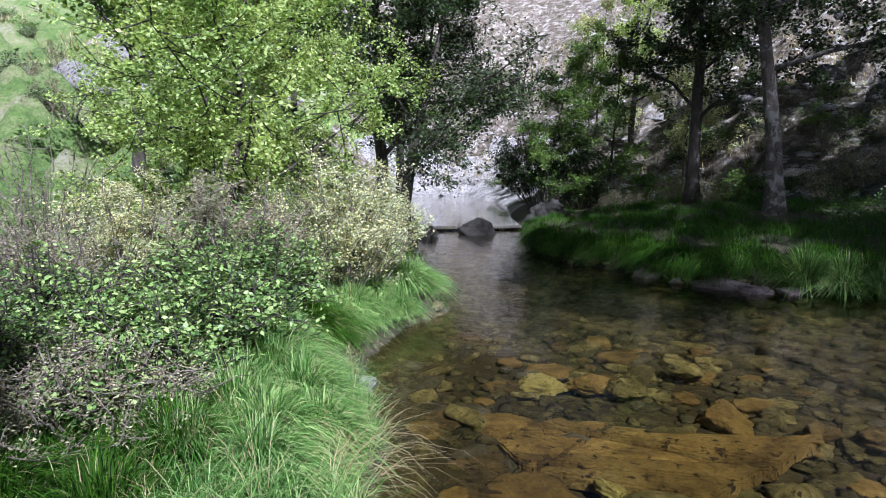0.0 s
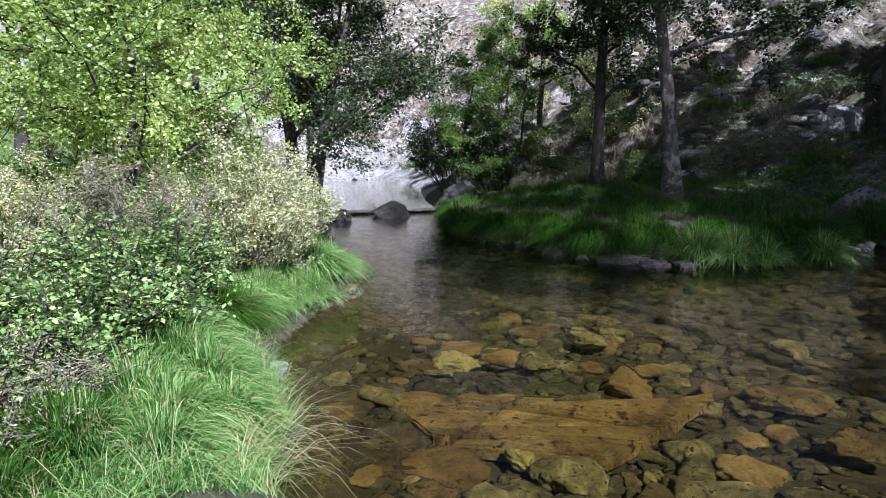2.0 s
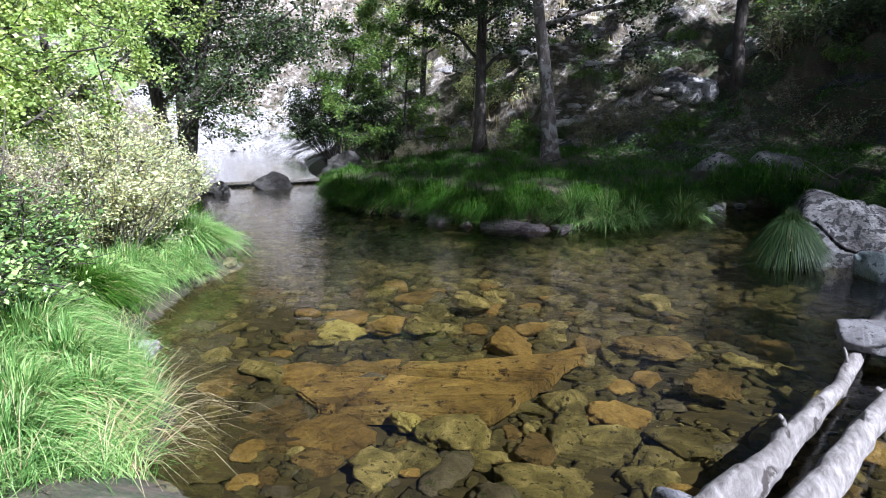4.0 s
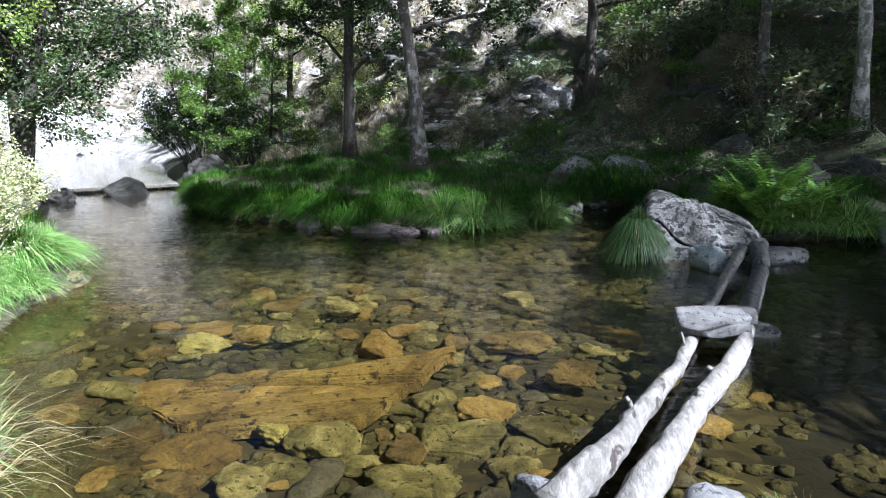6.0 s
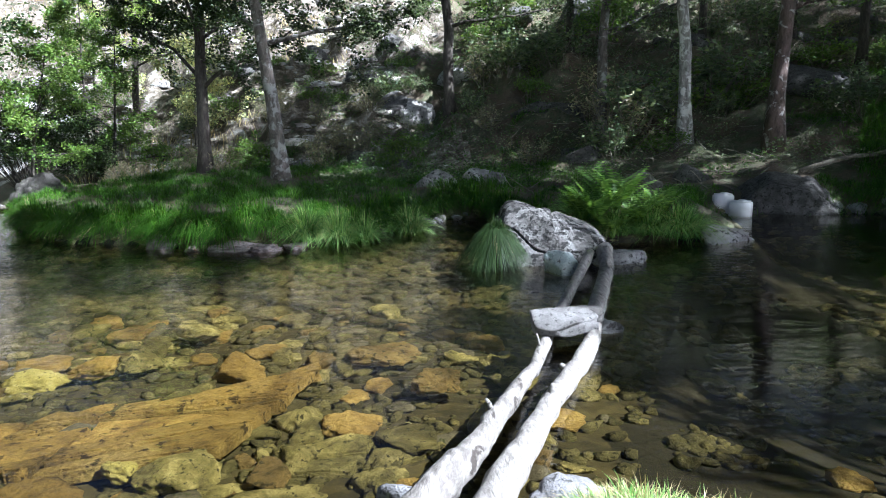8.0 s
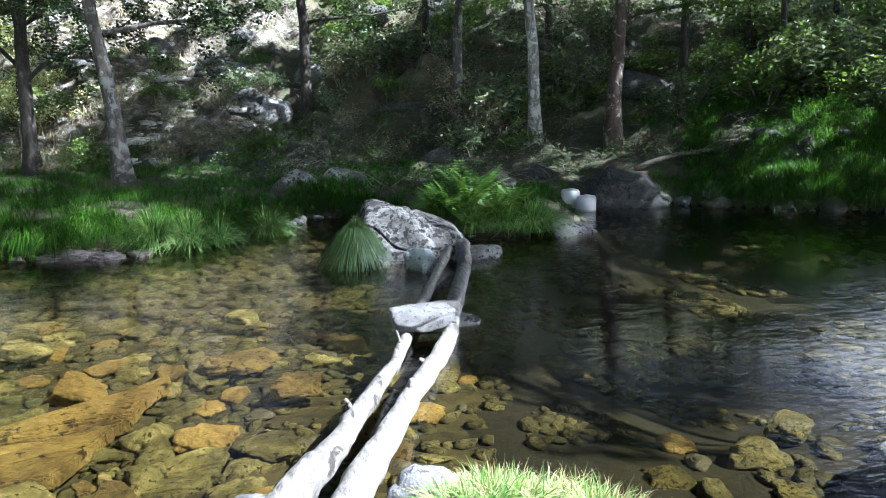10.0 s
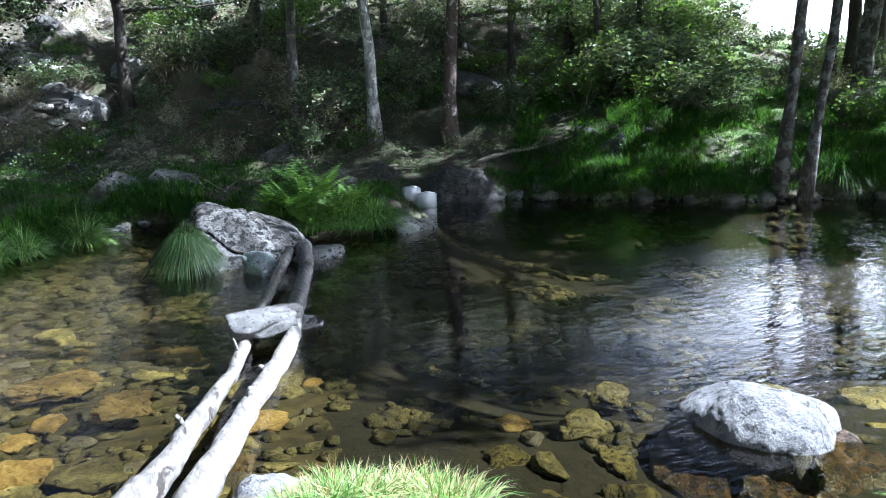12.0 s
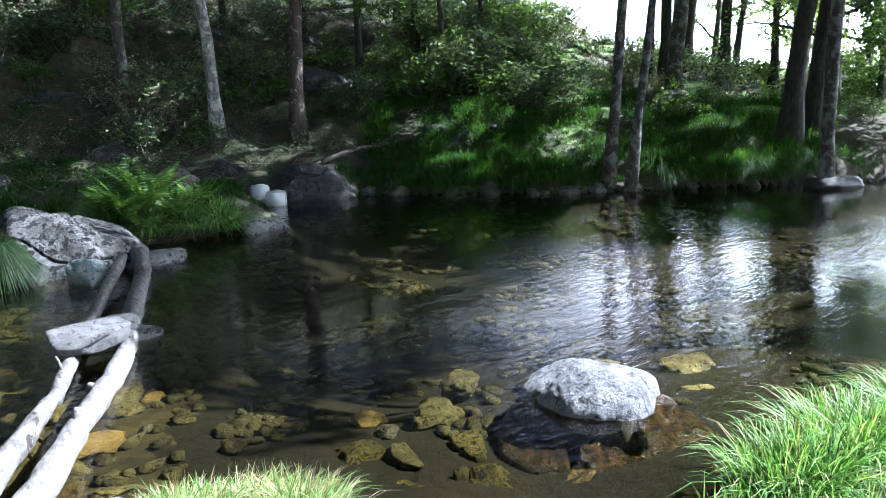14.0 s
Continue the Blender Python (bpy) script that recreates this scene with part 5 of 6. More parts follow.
for k in range(9):
    x, y = -0.6 + 1.6 * k / 8 + rng.uniform(-0.1, 0.1), 10.4 + 2.0 * k / 8 + rng.uniform(-0.1, 0.1)
    q = rng.uniform(0.08, 0.2)
    rock("rock", "small grey rock along the far waterline", (x, y, 0.04), (q * 1.3, q, q * 0.8), M_GRANITE if k % 3 else M_DARKROCK, 440 + k, 40 * k, 3, 8, 0.3, 0.12, 0, "rocks of the far waterline")
for k in range(12):
    u = k / 11
    x, y = np.interp(u, (0, 0.3, 0.6, 1), (9.0, 11.1, 13.4, 16.0)), np.interp(u, (0, 0.3, 0.6, 1), (10.9, 8.7, 7.4, 5.6))
    q = rng.uniform(0.1, 0.24)
    rock("rock", "dark rock under the grassy overhang", (x + rng.uniform(-0.2, 0.2), y + rng.uniform(-0.1, 0.1), 0.03), (q * 1.4, q, q), M_DARKROCK, 470 + k, 40 * k, 3, 8, 0.3, 0.12, 0, "rocks of the far waterline")
rock("rock", "dark rock in the stream at the bend", (-10.3, 14.4, 0.0), (0.62, 0.45, 0.36), M_BLACKROCK, 460, 30, 4, 9, 0.3, 0.12)
rock("rock", "dark mossy rock under the leaning alder", (-11.2, 13.05, 0.02), (0.42, 0.36, 0.26), M_BLACKROCK, 461, 0, 4, 8, 0.2, 0.14)
rock("rock", "dark mossy rock under the leaning alder", (-11.8, 12.95, 0.1), (0.5, 0.4, 0.4), M_BLACKROCK, 462, 0, 4, 8, 0.2, 0.14)
rock("boulder", "dark boulder on the stream's far corner", (-9.3, 16.2, 0.35), (0.6, 0.5, 0.5), M_BLACKROCK, 463, 0, 4, 8, 0.2, 0.14)
rock("rock", "pale pointed rock at the grassy waterline", (-3.62, 3.2, 0.06), (0.2, 0.12, 0.1), M_PALE, 464, 30, 4)
hewn_rock("boulder", "smooth whitish boulder standing in shallow water", (3.1, 1.92, -0.07),
          [(0.05, 0.15, 1, 0.26), (-0.55, -0.1, 0.8, 0.27), (0.5, 0.0, 0.85, 0.34), (0.1, -0.6, 0.8, 0.27), (0.15, -1, 0.25, 0.31), (-0.6, -0.75, 0.35, 0.31), (1, -0.1, 0.2, 0.38), (-1, 0.0, 0.15, 0.41),
           (0, 0.85, 0.45, 0.28), (0.7, -0.7, 0.35, 0.37), (0, 0, -1, 0.25)], M_WHITE, 477, -62, 6, 12, 0.03, 0.0, category="boulder", split=0.0)
hewn_rock("rock", "rusty wet rock shelf round the whitish boulder's foot", (2.92, 1.85, -0.24),
          [(-0.2, -0.15, 1, 0.15), (0.2, -0.5, 0.9, 0.19), (1, 0, 0.3, 0.56), (-1, 0, 0.4, 0.46), (0, -1, 0.4, 0.36), (0, 1, 0.3, 0.34), (0.7, -0.7, 0.4, 0.46), (-0.7, -0.6, 0.4, 0.4), (0, 0, -1, 0.2)], M_RUSTWET, 466, -62, 5, 14, 0.06)
hewn_rock("rock", "brown wet rock beside the whitish boulder", (3.2, 1.5, -0.15),
          [(0.1, -0.2, 1, 0.13), (1, 0, 0.3, 0.26), (-1, 0, 0.4, 0.22), (0, -1, 0.4, 0.14), (0, 1, 0.3, 0.14), (0, 0, -1, 0.1)], M_RUSTWET, 467, -30, 4, 14, 0.05)
rock("boulder", "flat root-bound rock under the bank alder", (16.3, 4.5, 0.08), (0.85, 0.42, 0.24), M_BLACKROCK, 468, -20, 4, 9, 0.4, 0.07, 0.7)
rock("boulder", "old mossy stump-like block at the tree's foot", (18.2, 9.7, ground_z(18.2, 9.7) + 0.25), (0.75, 0.55, 0.6), M_DARKROCK, 489, 0, 4, 6, 0.05, 0.16, 0.75)

# ---------------------------------------------------------------- stones under water
def clip_line(poly, p, n):
    """The part of a convex outline on one side of a line."""
    out = []
    for i in range(len(poly)):
        a, b = poly[i], poly[(i + 1) % len(poly)]
        da, db = (a - p) @ n, (b - p) @ n
        if da >= 0:
            out.append(a)
        if da * db < 0:
            out.append(a + (b - a) * da / (da - db))
    return out


def cracked_slab(label, at, size, turn, seed, cuts, material, thick=0.1):
    """A ledge of bedded rock, split by joints into pieces that lie close together."""
    rng = np.random.default_rng(seed)
    root = thing("rock_ledge", label, "rock ledge", at, "stones of the stream bed")
    root.rotation_euler[2] = radians(turn)
    th = np.sort(rng.uniform(0, 2 * np.pi, 9) * 0.35 + np.linspace(0, 2 * np.pi, 9, endpoint=False) * 0.9)
    ring = [np.array([math.cos(t) * size[0] * rng.uniform(0.9, 1.1), math.sin(t) * size[1] * rng.uniform(0.9, 1.12)]) for t in th]
    pieces = [ring]
    for x, y, deg in cuts:
        n = np.array([-math.sin(radians(deg)), math.cos(radians(deg))])
        p = np.array([x, y])
        nxt = []
        for q in pieces:
            for sgn in (1, -1):
                c = clip_line(q, p, n * sgn)
                if len(c) > 2:
                    nxt.append(c)
        pieces = nxt
    for q in pieces:
        q = np.array(q)
        mid = q.mean(0)
        if np.ptp(q[:, 0]) < 0.06 or np.ptp(q[:, 1]) < 0.06:
            continue
        q = mid + (q - mid) * (1 - 0.026 / max(0.1, np.abs(q - mid).max()))
        bm = bmesh.new()
        lift, tx, ty = rng.uniform(-0.045, 0.025), rng.normal(0, 0.025), rng.normal(0, 0.03)
        f = bm.faces.new([bm.verts.new((*v, 0)) for v in q])
        if f.normal.z < 0:
            f.normal_flip()
        ext = bmesh.ops.extrude_face_region(bm, geom=[f])
        for v in ext["geom"]:
            if isinstance(v, bmesh.types.BMVert):
                v.co.z -= thick
        bmesh.ops.bevel(bm, geom=[e for e in bm.edges], offset=0.014, segments=2, affect="EDGES")
        bmesh.ops.triangulate(bm, faces=bm.faces[:])
        for _ in range(2):
            bmesh.ops.subdivide_edges(bm, edges=[e for e in bm.edges if e.calc_length() > 0.09], cuts=1)
            bmesh.ops.triangulate(bm, faces=bm.faces[:])
        for v in bm.verts:
            w = Vector((v.co.x * 2.2, v.co.y * 7, seed))
            v.co.z += 0.02 * noise.fractal(w, 0.8, 2, 4) + lift + tx * (v.co.x - mid[0]) + ty * (v.co.y - mid[1])
            v.co.x += 0.012 * noise.noise(Vector((v.co.y * 9, v.co.x * 9, 3)))
            v.co.y += 0.012 * noise.noise(Vector((v.co.y * 9, v.co.x * 9, 8)))
        bmesh.ops.recalc_face_normals(bm, faces=bm.faces[:])
        me = bpy.data.meshes.new("slab")
        bm.to_mesh(me)
        bm.free()
        part("slab", me, material, root)
    return root


cracked_slab("cracked ochre rock ledge lying under clear water", (-1.36, 3.92, -0.12), (1.28, 0.52), 22, 31, [(0.0, -0.1, 5), (-0.3, 0.16, -8), (0.62, 0.0, 52), (-0.1, -0.3, 2), (-0.7, 0, 64), (0.1, 0.34, 9), (0.15, 0.0, -20)], M_LEDGE)
cracked_slab("brown cracked rock ledge under clear water", (-2.55, 2.85, -0.14), (0.75, 0.4), 30, 33, [(0.05, 0, 60), (-0.2, 0.05, -10), (0.4, 0.0, 20)], M_WETBROWN)
cracked_slab("olive flat ledge under clear water", (-0.3, 3.35, -0.17), (0.55, 0.22), 6, 35, [(0.05, 0, 70), (-0.2, 0.0, 5)], M_OLIVE)
BED = [("square ochre stone under water", -1.95, 2.98, 0.24, 0.24, 0.1, 30, M_OCHRE, 0.6), 
       ("yellow stone under water", -2.83, 4.69, 0.26, 0.2, 0.1, 10, M_YELLOW, 0), ("ochre stone under water", -2.48, 4.9, 0.2, 0.15, 0.08, 20, M_OCHRE, 0),
       ("olive stone under water", -2.2, 4.98, 0.18, 0.14, 0.08, 30, M_OLIVE, 0), ("rusty stone under water", -1.36, 4.82, 0.24, 0.2, 0.12, 16, M_OCHRE, 0),
       ("ochre stone under water", -2.6, 3.68, 0.24, 0.18, 0.08, 35, M_OCHRE, 0.6), ("brown stone under water", -3.03, 3.47, 0.24, 0.18, 0.08, 41, M_WETBROWN, 0.6),
       ("brown stone under water", -4.2, 5.55, 0.32, 0.26, 0.12, 37, M_WETBROWN, 0), ("yellow stone under water", -1.57, 3.27, 0.1, 0.08, 0.06, 0, M_YELLOW, 0),
       ("olive stone under water", -2.0, 5.8, 0.19, 0.16, 0.1, 20, M_OLIVE, 0), ("rusty stone under water", -0.75, 4.85, 0.14, 0.12, 0.09, 10, M_WETBROWN, 0),
       ("olive slab under water", -0.63, 2.86, 0.3, 0.18, 0.1, 12, M_OLIVE, 0.6), ("olive stone under water", -0.67, 3.3, 0.14, 0.16, 0.1, 0, M_OLIVE, 0),
       ("dark olive stone under water", -1.27, 3.2, 0.2, 0.2, 0.1, 22, M_OLIVE, 0), ("brown slab under water", -0.25, 5.05, 0.26, 0.2, 0.08, 0, M_WETBROWN, 0.6),
       ("brown stone under water", 0.16, 4.36, 0.22, 0.2, 0.09, 0, M_WETBROWN, 0), ("rusty stone under water", -0.4, 3.7, 0.18, 0.18, 0.08, 30, M_OCHRE, 0.6),
       ("olive stone under water", 0.0, 3.48, 0.22, 0.18, 0.08, 0, M_OLIVE, 0), ("mossy yellow stone under water", 2.5, 2.3, 0.15, 0.17, 0.1, -49, M_YELLOWD, 0),
       ("mossy yellow stone under water", 2.28, 1.95, 0.2, 0.17, 0.11, -50, M_YELLOWD, 0), ("mossy olive stone under water", 1.95, 2.12, 0.2, 0.17, 0.11, -43, M_YELLOWD, 0),
       ("algae-covered stone under water", 1.62, 2.42, 0.2, 0.15, 0.1, 20, M_OLIVE, 0), ("algae-covered stone under water", 2.0, 2.62, 0.22, 0.17, 0.1, -20, M_YELLOWD, 0), ("algae-covered stone under water", 2.62, 2.72, 0.2, 0.16, 0.1, -35, M_OLIVE, 0),
       ("algae-covered stone under water", 1.66, 2.0, 0.17, 0.13, 0.1, -10, M_OLIVE, 0), ("algae-covered stone under water", 2.62, 1.62, 0.2, 0.12, 0.09, 15, M_WETBROWN, 0), ("algae-covered stone under water", 3.6, 2.6, 0.24, 0.18, 0.1, -30, M_YELLOWD, 0),
       ("algae-covered stone under water", 4.0, 2.45, 0.2, 0.15, 0.1, -10, M_OLIVE, 0), ("algae-covered stone under water", 4.3, 2.9, 0.26, 0.2, 0.1, 10, M_YELLOWD, 0), ("algae-covered stone under water", 3.1, 3.0, 0.2, 0.15, 0.09, 30, M_OLIVE, 0),
       ("olive stone under water", 4.5, 2.05, 0.2, 0.22, 0.1, 0, M_OLIVE, 0), ("olive stone under water", 4.08, 1.72, 0.14, 0.18, 0.1, 0, M_YELLOW, 0)]
for k, (lab, x, y, a, b, c, turn, m, fl) in enumerate(BED):
    rock("stone", lab, (x, y, -0.13 - c * (fl or 0.5) - (0.08 if x > 1.4 else 0.0)), (a, b, c), m, 500 + k, turn, 4, 8, 0.15 if fl else 0.3, 0.14, fl, "stones of the stream bed", "stone")
rng = np.random.default_rng(61)
SHAPES = [np_mesh("stone", *rock_geo(rng, (1, 0.85, 0.5), 3, 5, 0.1, 0.18, (0, 0.75)[k % 2]), True) for k in range(8)]
for k, me in enumerate(SHAPES):
    me.materials.append((M_OLIVE, M_OLIVE, M_DARKROCK, M_WETBROWN, M_OLIVE, M_OCHRE, M_DARKROCK, M_OLIVE)[k])
placed, tries = 0, 0
floor = bpy.data.objects["ground"]
while placed < 290 and tries < 20000:
    tries += 1
    x, y = rng.uniform(-4.2, 3.6), rng.uniform(2.1, 6.8)
    s = float(shore_distance(np.array([x]), np.array([y]))[0])
    if s > -0.05 or (x > 0.6 + 0.45 * (y - 2) and rng.random() < 0.93) or any((x - b[1]) ** 2 + (y - b[2]) ** 2 < (b[3] * 0.8) ** 2 for b in BED):
        continue
    q = rng.uniform(0.06, 0.12) if rng.random() < 0.75 else rng.uniform(0.12, 0.2)
    ob = part("stone", SHAPES[rng.integers(8)], None, floor, m=pose(x, y, min(ground_z(x, y) + q * 0.2, -0.05 - q * 0.5), 0, 0, rng.uniform(0, 360)) @ Matrix.Diagonal((q * rng.uniform(0.9, 1.5), q, q * rng.uniform(0.6, 1), 1)))
    placed += 1
ch = []
protos = [rock_geo(rng, (1, 0.85, 0.5), 1, 5, 0.1, 0.2) for k in range(12)]
P = scatter(rng, 22000, -10, 14, -1, 14, lambda X, Y, s: (s < 0.15) & ~((X > 0.7 + 0.45 * (Y - 2)) & (Y > 0) & (s < -0.1) & (wave(X, Y, 0.45, 3) < np.where(X > 3.2, 0.1, 0.62))))
for p in P[:9500]:
    V, F = protos[rng.integers(12)]
    q = rng.uniform(0.025, 0.085) if np.hypot(p[0], p[1]) < 7 else rng.uniform(0.04, 0.14)
    ch.append((spin(V * (q * rng.uniform(0.9, 1.6), q, q), rng.uniform(0, 360)) + p + [0, 0, q * 0.15 if p[2] < -0.12 else -q * 0.2], F))
tagged(part("pebbles", np_mesh("pebbles", *merge(ch), True), M_OLIVE), "rounded olive and brown pebbles of the stream bed", "pebbles", kind="stuff")

# ---------------------------------------------------------------- rocks of the slopes
ROCKS = []
for k in range(6):
    rng = np.random.default_rng(640 + k)
    joints = [(*rng.normal(0, 1, 2), abs(rng.normal(0.2, 0.5)), rng.uniform(0.55, 0.95)) for _ in range(9)] + [(0.15, -0.3, 1, 0.38), (-0.2, -0.5, 0.9, 0.5), (0, 0, -1, 0.4)]
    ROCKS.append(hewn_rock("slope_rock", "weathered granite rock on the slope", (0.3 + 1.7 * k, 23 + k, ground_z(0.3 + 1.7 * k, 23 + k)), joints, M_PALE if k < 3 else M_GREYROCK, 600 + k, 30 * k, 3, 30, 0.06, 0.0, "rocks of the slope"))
rng = np.random.default_rng(8)
made = 0
while made < 190:
    a, R = radians(rng.uniform(-55, 68)), rng.uniform(15, 48)
    if math.degrees(a) < 0 and rng.random() < 0.35:
        continue
    x, y = -math.sin(a) * R, math.cos(a) * R
    if float(shore_distance(np.array([x]), np.array([y]))[0]) < 2 or R < float(np.interp(math.degrees(a), HILL[:, 0], HILL[:, 1])):
        continue
    q = rng.uniform(0.25, 0.6) if rng.random() < 0.85 else rng.uniform(0.6, 0.95)
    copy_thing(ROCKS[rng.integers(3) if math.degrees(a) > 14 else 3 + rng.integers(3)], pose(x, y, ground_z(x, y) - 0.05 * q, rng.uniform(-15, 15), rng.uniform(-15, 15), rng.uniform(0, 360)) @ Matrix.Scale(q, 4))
    made += 1
for k in range(92):
    a, R, q = (rng.uniform(31, 44), rng.uniform(25, 37), rng.uniform(0.45, 1.3) if k < 60 else rng.uniform(1.3, 2.4)) if k < 82 else (rng.uniform(56, 68), rng.uniform(21, 27), rng.uniform(0.8, 1.5))
    x, y = -math.sin(radians(a)) * R, math.cos(radians(a)) * R
    if float(shore_distance(np.array([x]), np.array([y]))[0]) < 1.5:
        continue
    copy_thing(ROCKS[k % 3], pose(x, y, ground_z(x, y) + 0.15 * q, rng.uniform(-20, 20), rng.uniform(-20, 20), 50 * k) @ Matrix.Scale(q, 4))

rng = np.random.default_rng(18)
ch = []
protos = [rock_geo(rng, (1, 0.8, 0.7), 1, 7, 0.0, 0.1) for k in range(10)]
for p in scatter(rng, 30000, -34, 9, 14, 44, lambda X, Y, s: (s > 2.5) & (np.degrees(np.arctan2(-X, Y)) > 1) & (np.hypot(X, Y) > np.interp(np.degrees(np.arctan2(-X, Y)), HILL[:, 0], HILL[:, 1])) & ((wave(X, Y, 1.4, 4) > -0.2) | (np.abs(np.degrees(np.arctan2(-X, Y)) - 37) < 9)))[:2800]:
    V, F = protos[rng.integers(10)]
    q = rng.uniform(0.08, 0.2) if rng.random() < 0.75 else rng.uniform(0.2, 0.5)
    ch.append((spin(V * (q * rng.uniform(0.9, 1.6), q, q * 0.55), rng.uniform(0, 360)) + p, F))
tagged(part("scree", np_mesh("scree", *merge(ch)), M_SCREE), "broken granite scree scattered over the slope", "scree", kind="stuff")

# ---------------------------------------------------------------- foot bridge of two logs
def log(label, path, radii, seed, material, stubs=()):
    rng = np.random.default_rng(seed)
    root = thing("log", label, "log", path[0], "logs of the foot crossing")
    o = np.array(path[0])
    P = np.asarray(path, float) - o
    n = 40
    u = np.linspace(0, 1, n)
    k = np.linspace(0, 1, len(P))
    Q = np.stack([np.interp(u, k, P[:, i]) for i in range(3)], 1)
    for _ in range(2):
        Q[1:-1] = (Q[:-2] + Q[1:-1] * 2 + Q[2:]) / 4
    Q[1:-1] += np.cumsum(rng.normal(0, 0.006, (n - 2, 3)), axis=0) * np.sin(np.pi * u[1:-1])[:, None]
    R = np.interp(u, k, radii) * (1 + 0.06 * np.sin(u * 23 + seed) + 0.035 * rng.normal(0, 1, n))
    part("stem", np_mesh("stem", *tube(Q, R, 14, rng, 0.05), True), material, root)
    for v, d, L, r in stubs:
        c = np.array([np.interp(v, u, Q[:, i]) for i in range(3)])
        S = limb_path(rng, c, c + np.array(d) * L, 5, 0, 0.08)
        part("branch_stub", np_mesh("branch_stub", *tube(S, np.linspace(r, r * 0.5, 5), 7), True), material, root)
    return root


log("long bleached log laid across the stream", [(0.12, 1.72, 0.27), (0.34, 2.3, 0.2), (0.65, 3.03, 0.1), (0.99, 3.74, 0.06), (1.33, 4.45, 0.03), (1.64, 5.42, 0.04), (2.14, 6.75, 0.08), (2.36, 7.55, 0.17)],
    [0.078, 0.07, 0.064, 0.064, 0.068, 0.074, 0.085, 0.09], 701, M_LOG, [(0.46, (-0.7, 0.2, 0.4), 0.11, 0.03), (0.36, (0.1, 0.0, 0.9), 0.11, 0.045)])
log("thinner weathered log with broken branch stubs", [(0.0, 2.12, 0.23), (0.18, 2.48, 0.2), (0.4, 3.0, 0.12), (0.62, 3.5, 0.09), (0.86, 4.1, 0.06), (1.25, 5.2, 0.06), (1.75, 6.45, 0.12), (2.1, 7.25, 0.2)],
    [0.078, 0.07, 0.06, 0.052, 0.046, 0.048, 0.055, 0.05], 702, M_LOGD, [(0.33, (-0.5, 0.1, 0.9), 0.12, 0.02), (0.6, (-0.3, 0.1, 1), 0.13, 0.014), (0.63, (-0.6, 0.2, 1.0), 0.15, 0.012), (0.2, (-0.8, 0, 0.4), 0.07, 0.03)])
hewn_rock("stepping_stone", "angular pale stone lying across both logs", (1.16, 4.6, 0.15),
          [(0.05, -0.3, 1, 0.085), (0.9, 0.2, 0.25, 0.26), (0.6, -0.75, 0.1, 0.2), (-1, 0.1, -0.1, 0.26), (-0.1, -0.95, 0.1, 0.11), (-0.3, -0.75, 0.6, 0.12), (0.35, -0.75, -0.2, 0.12), (0, 1, 0.1, 0.1), (0, 0, -1, 0.06), (-0.4, -0.8, -0.5, 0.14)], M_CRUSTP, 713, 8, 5, 34, 0.012)
hewn_rock("stepping_stone", "thin dark slab behind the pale stone on the logs", (1.24, 4.78, 0.17),
          [(0.0, 0.1, 1, 0.06), (1, 0.1, 0.1, 0.24), (-1, 0.1, 0, 0.2), (0, -1, 0, 0.1), (0, 1, 0.1, 0.12), (0, 0, -1, 0.05)], M_GREYROCK, 714, 8, 4, 30, 0.012)
rock("stone", "bleached stone bedding the logs' end", (-0.02, 2.3, 0.14), (0.12, 0.13, 0.13), M_WHITE, 704, 10, 3, 7, 0.2)
rock("stone", "bleached stone bedding the logs' end", (0.62, 2.3, 0.1), (0.2, 0.15, 0.12), M_WHITE, 705, 20, 4, 8, 0.4)
rock("stone", "small rusty-white stone beside the log", (1.58, 4.9, 0.0), (0.14, 0.12, 0.12), M_PALE, 706, 20, 3)
hewn_rock("stone", "bluish white stone wedged under the logs", (1.76, 7.1, 0.08),
          [(0.2, -0.5, 0.8, 0.15), (-0.7, -0.3, 0.6, 0.14), (0.8, -0.3, 0.4, 0.14), (0, -1, 0.1, 0.16), (0, 1, 0.2, 0.2), (-1, 0, -0.2, 0.15), (0.3, 0.3, 1, 0.17), (0, 0, -1, 0.12)], M_CLOTH, 707, 20, 4, 30, 0.03)


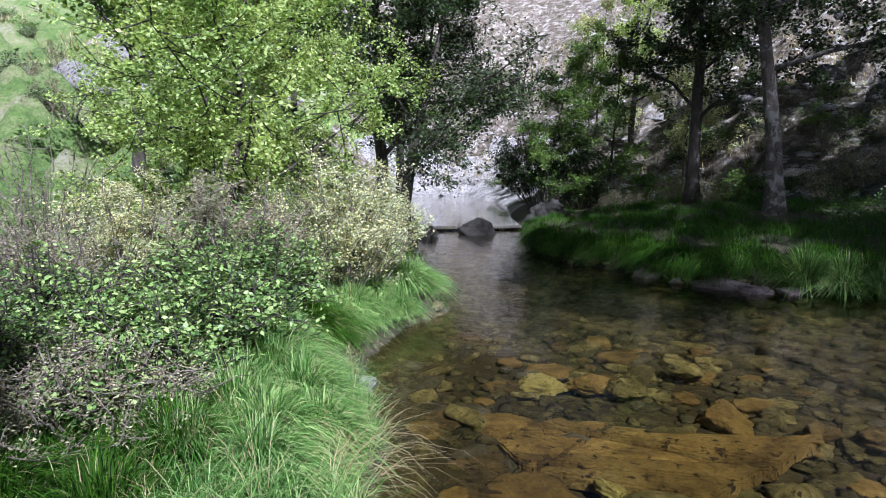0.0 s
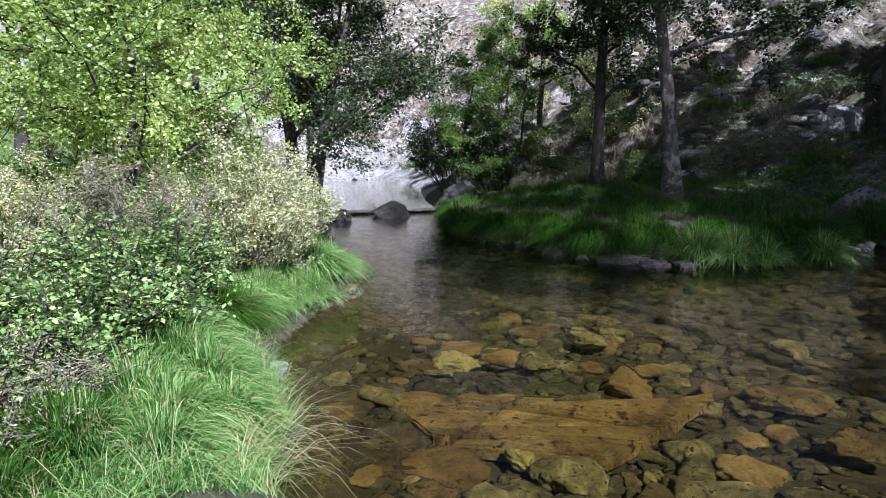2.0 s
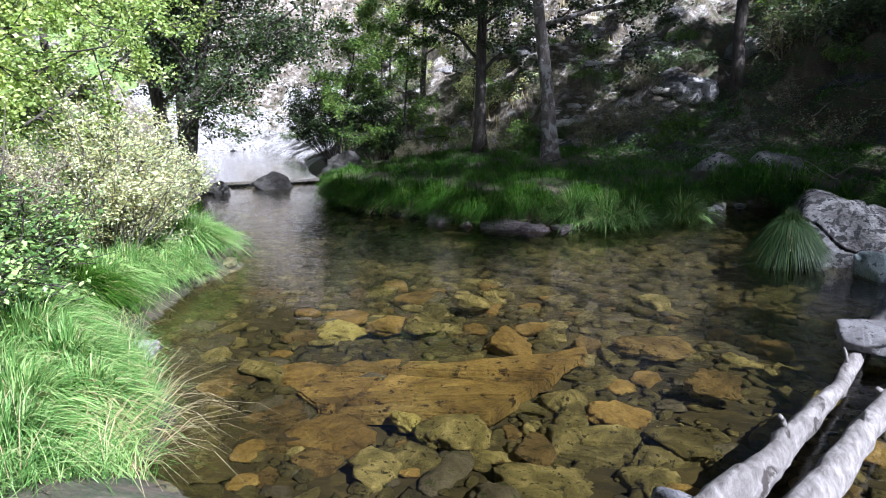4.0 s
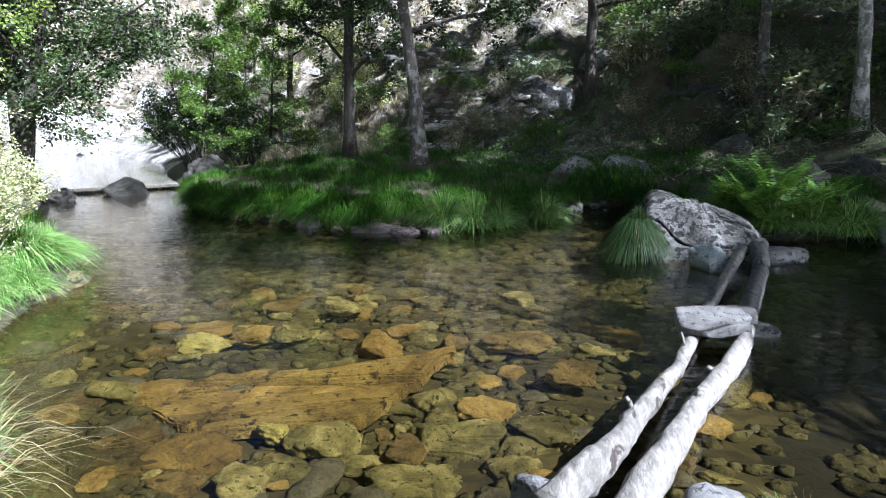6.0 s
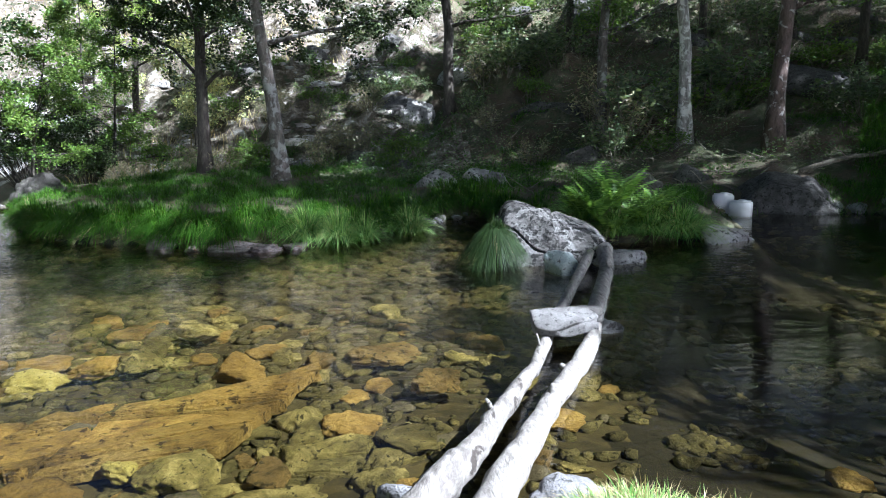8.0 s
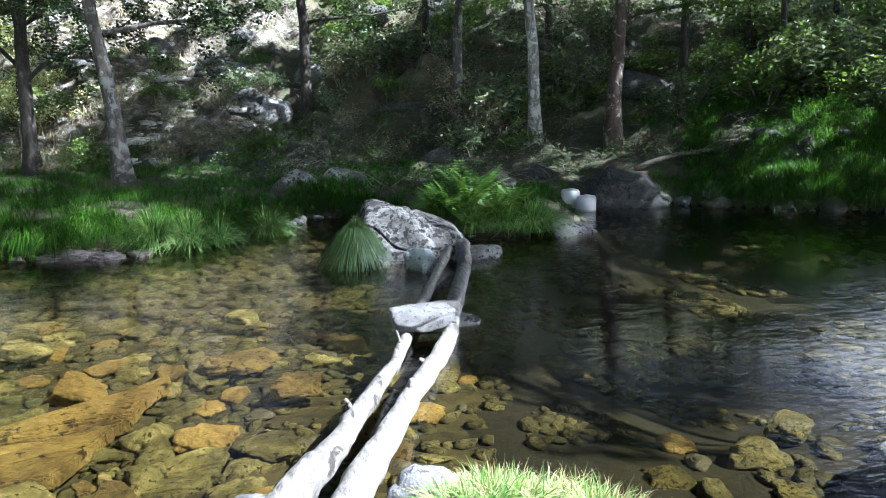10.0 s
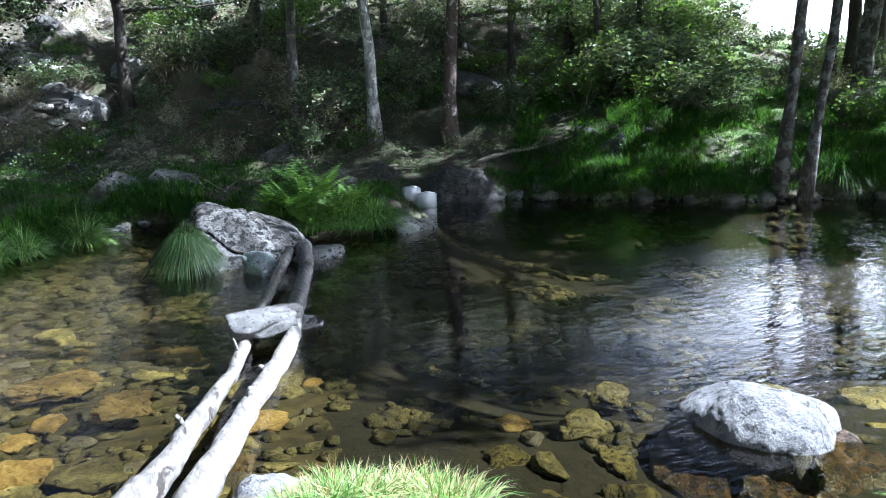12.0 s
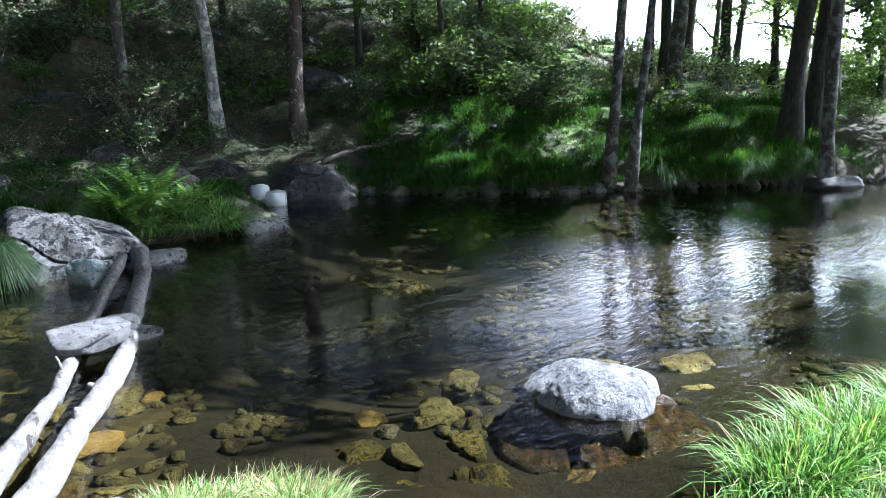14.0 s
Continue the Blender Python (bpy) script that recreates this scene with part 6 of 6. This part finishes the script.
def can(label, at, turn, w, d, h):
    """Square white plastic can with well rounded edges and a screw cap."""
    root = thing("plastic_can", label, "plastic can", at, "cans by the water")
    root.rotation_euler[2] = radians(turn)
    bm = bmesh.new()
    bmesh.ops.create_cube(bm, size=1)
    bmesh.ops.scale(bm, vec=(w, d, h), verts=bm.verts)
    bmesh.ops.translate(bm, vec=(0, 0, h / 2), verts=bm.verts)
    bmesh.ops.bevel(bm, geom=bm.edges[:], offset=0.03, segments=4, affect="EDGES")
    me = bpy.data.meshes.new("body")
    bm.to_mesh(me)
    bm.free()
    me.polygons.foreach_set("use_smooth", np.ones(len(me.polygons), dtype=bool))
    part("body", me, M_PLASTIC, root)
    part("cap", np_mesh("cap", *tube([(w * 0.05, 0, h - 0.02), (w * 0.05, 0, h + 0.02)], [0.075, 0.07], 16), True), M_PLASTIC, root)
    return root


can("white plastic can with rounded edges at the waterline", (6.2, 11.6, -0.03), -30, 0.4, 0.3, 0.31)
can("white plastic can with rounded edges at the waterline", (5.96, 11.82, 0.02), -12, 0.34, 0.28, 0.38)

# ---------------------------------------------------------------- fallen wood
def fallen(label, a, b, r, seed, twigs=6):
    rng = np.random.default_rng(seed)
    root = thing("fallen_branch", label, "branch", a, "fallen wood")
    o = np.array(a)
    P = limb_path(rng, np.zeros(3), np.array(b) - o, 12, 0.02, 0.05)
    part("stem", np_mesh("stem", *tube(P, np.linspace(r, r * 0.3, 12), 7, rng, 0.05), True), M_TWIG, root)
    for k in range(twigs):
        c = P[rng.integers(3, 12)]
        d = rng.normal(0, 1, 3)
        d[2] = abs(d[2]) * 0.6
        part("twig", np_mesh("twig", *tube(limb_path(rng, c, c + d * 0.4, 5, 0, 0.1), np.linspace(r * 0.3, r * 0.1, 5), 5), True), M_TWIG, root)
    return root


def on_ground(x, y, up=0.08):
    return (x, y, ground_z(x, y) + up)


fallen("long dead branch lying along the slope's foot", on_ground(8.1, 12.9), on_ground(11.6, 12.6, 0.15), 0.06, 801)
fallen("dead branch caught among the slope bushes", on_ground(5.0, 14.6), on_ground(7.2, 14.0), 0.04, 802)
fallen("dead branch in the litter", on_ground(9.6, 17.0), on_ground(12.4, 18.0), 0.05, 803)
rng = np.random.default_rng(44)
ch = []
for p in scatter(rng, 6000, 1, 16, 11, 26, lambda X, Y, s: s > 0.6)[:800]:
    d = rng.normal(0, 1, 3)
    d[2] = abs(d[2]) * 0.25
    d *= rng.uniform(0.2, 0.8) / np.linalg.norm(d)
    ch.append(tube(limb_path(rng, p + [0, 0, 0.03], p + d + [0, 0, 0.05], 4, 0, 0.08), np.linspace(0.014, 0.005, 4), 4, cap=False))
tagged(part("litter_twigs", np_mesh("litter_twigs", *merge(ch)), M_TWIG), "dead twigs strewn over the shaded slope", "twigs", kind="stuff")
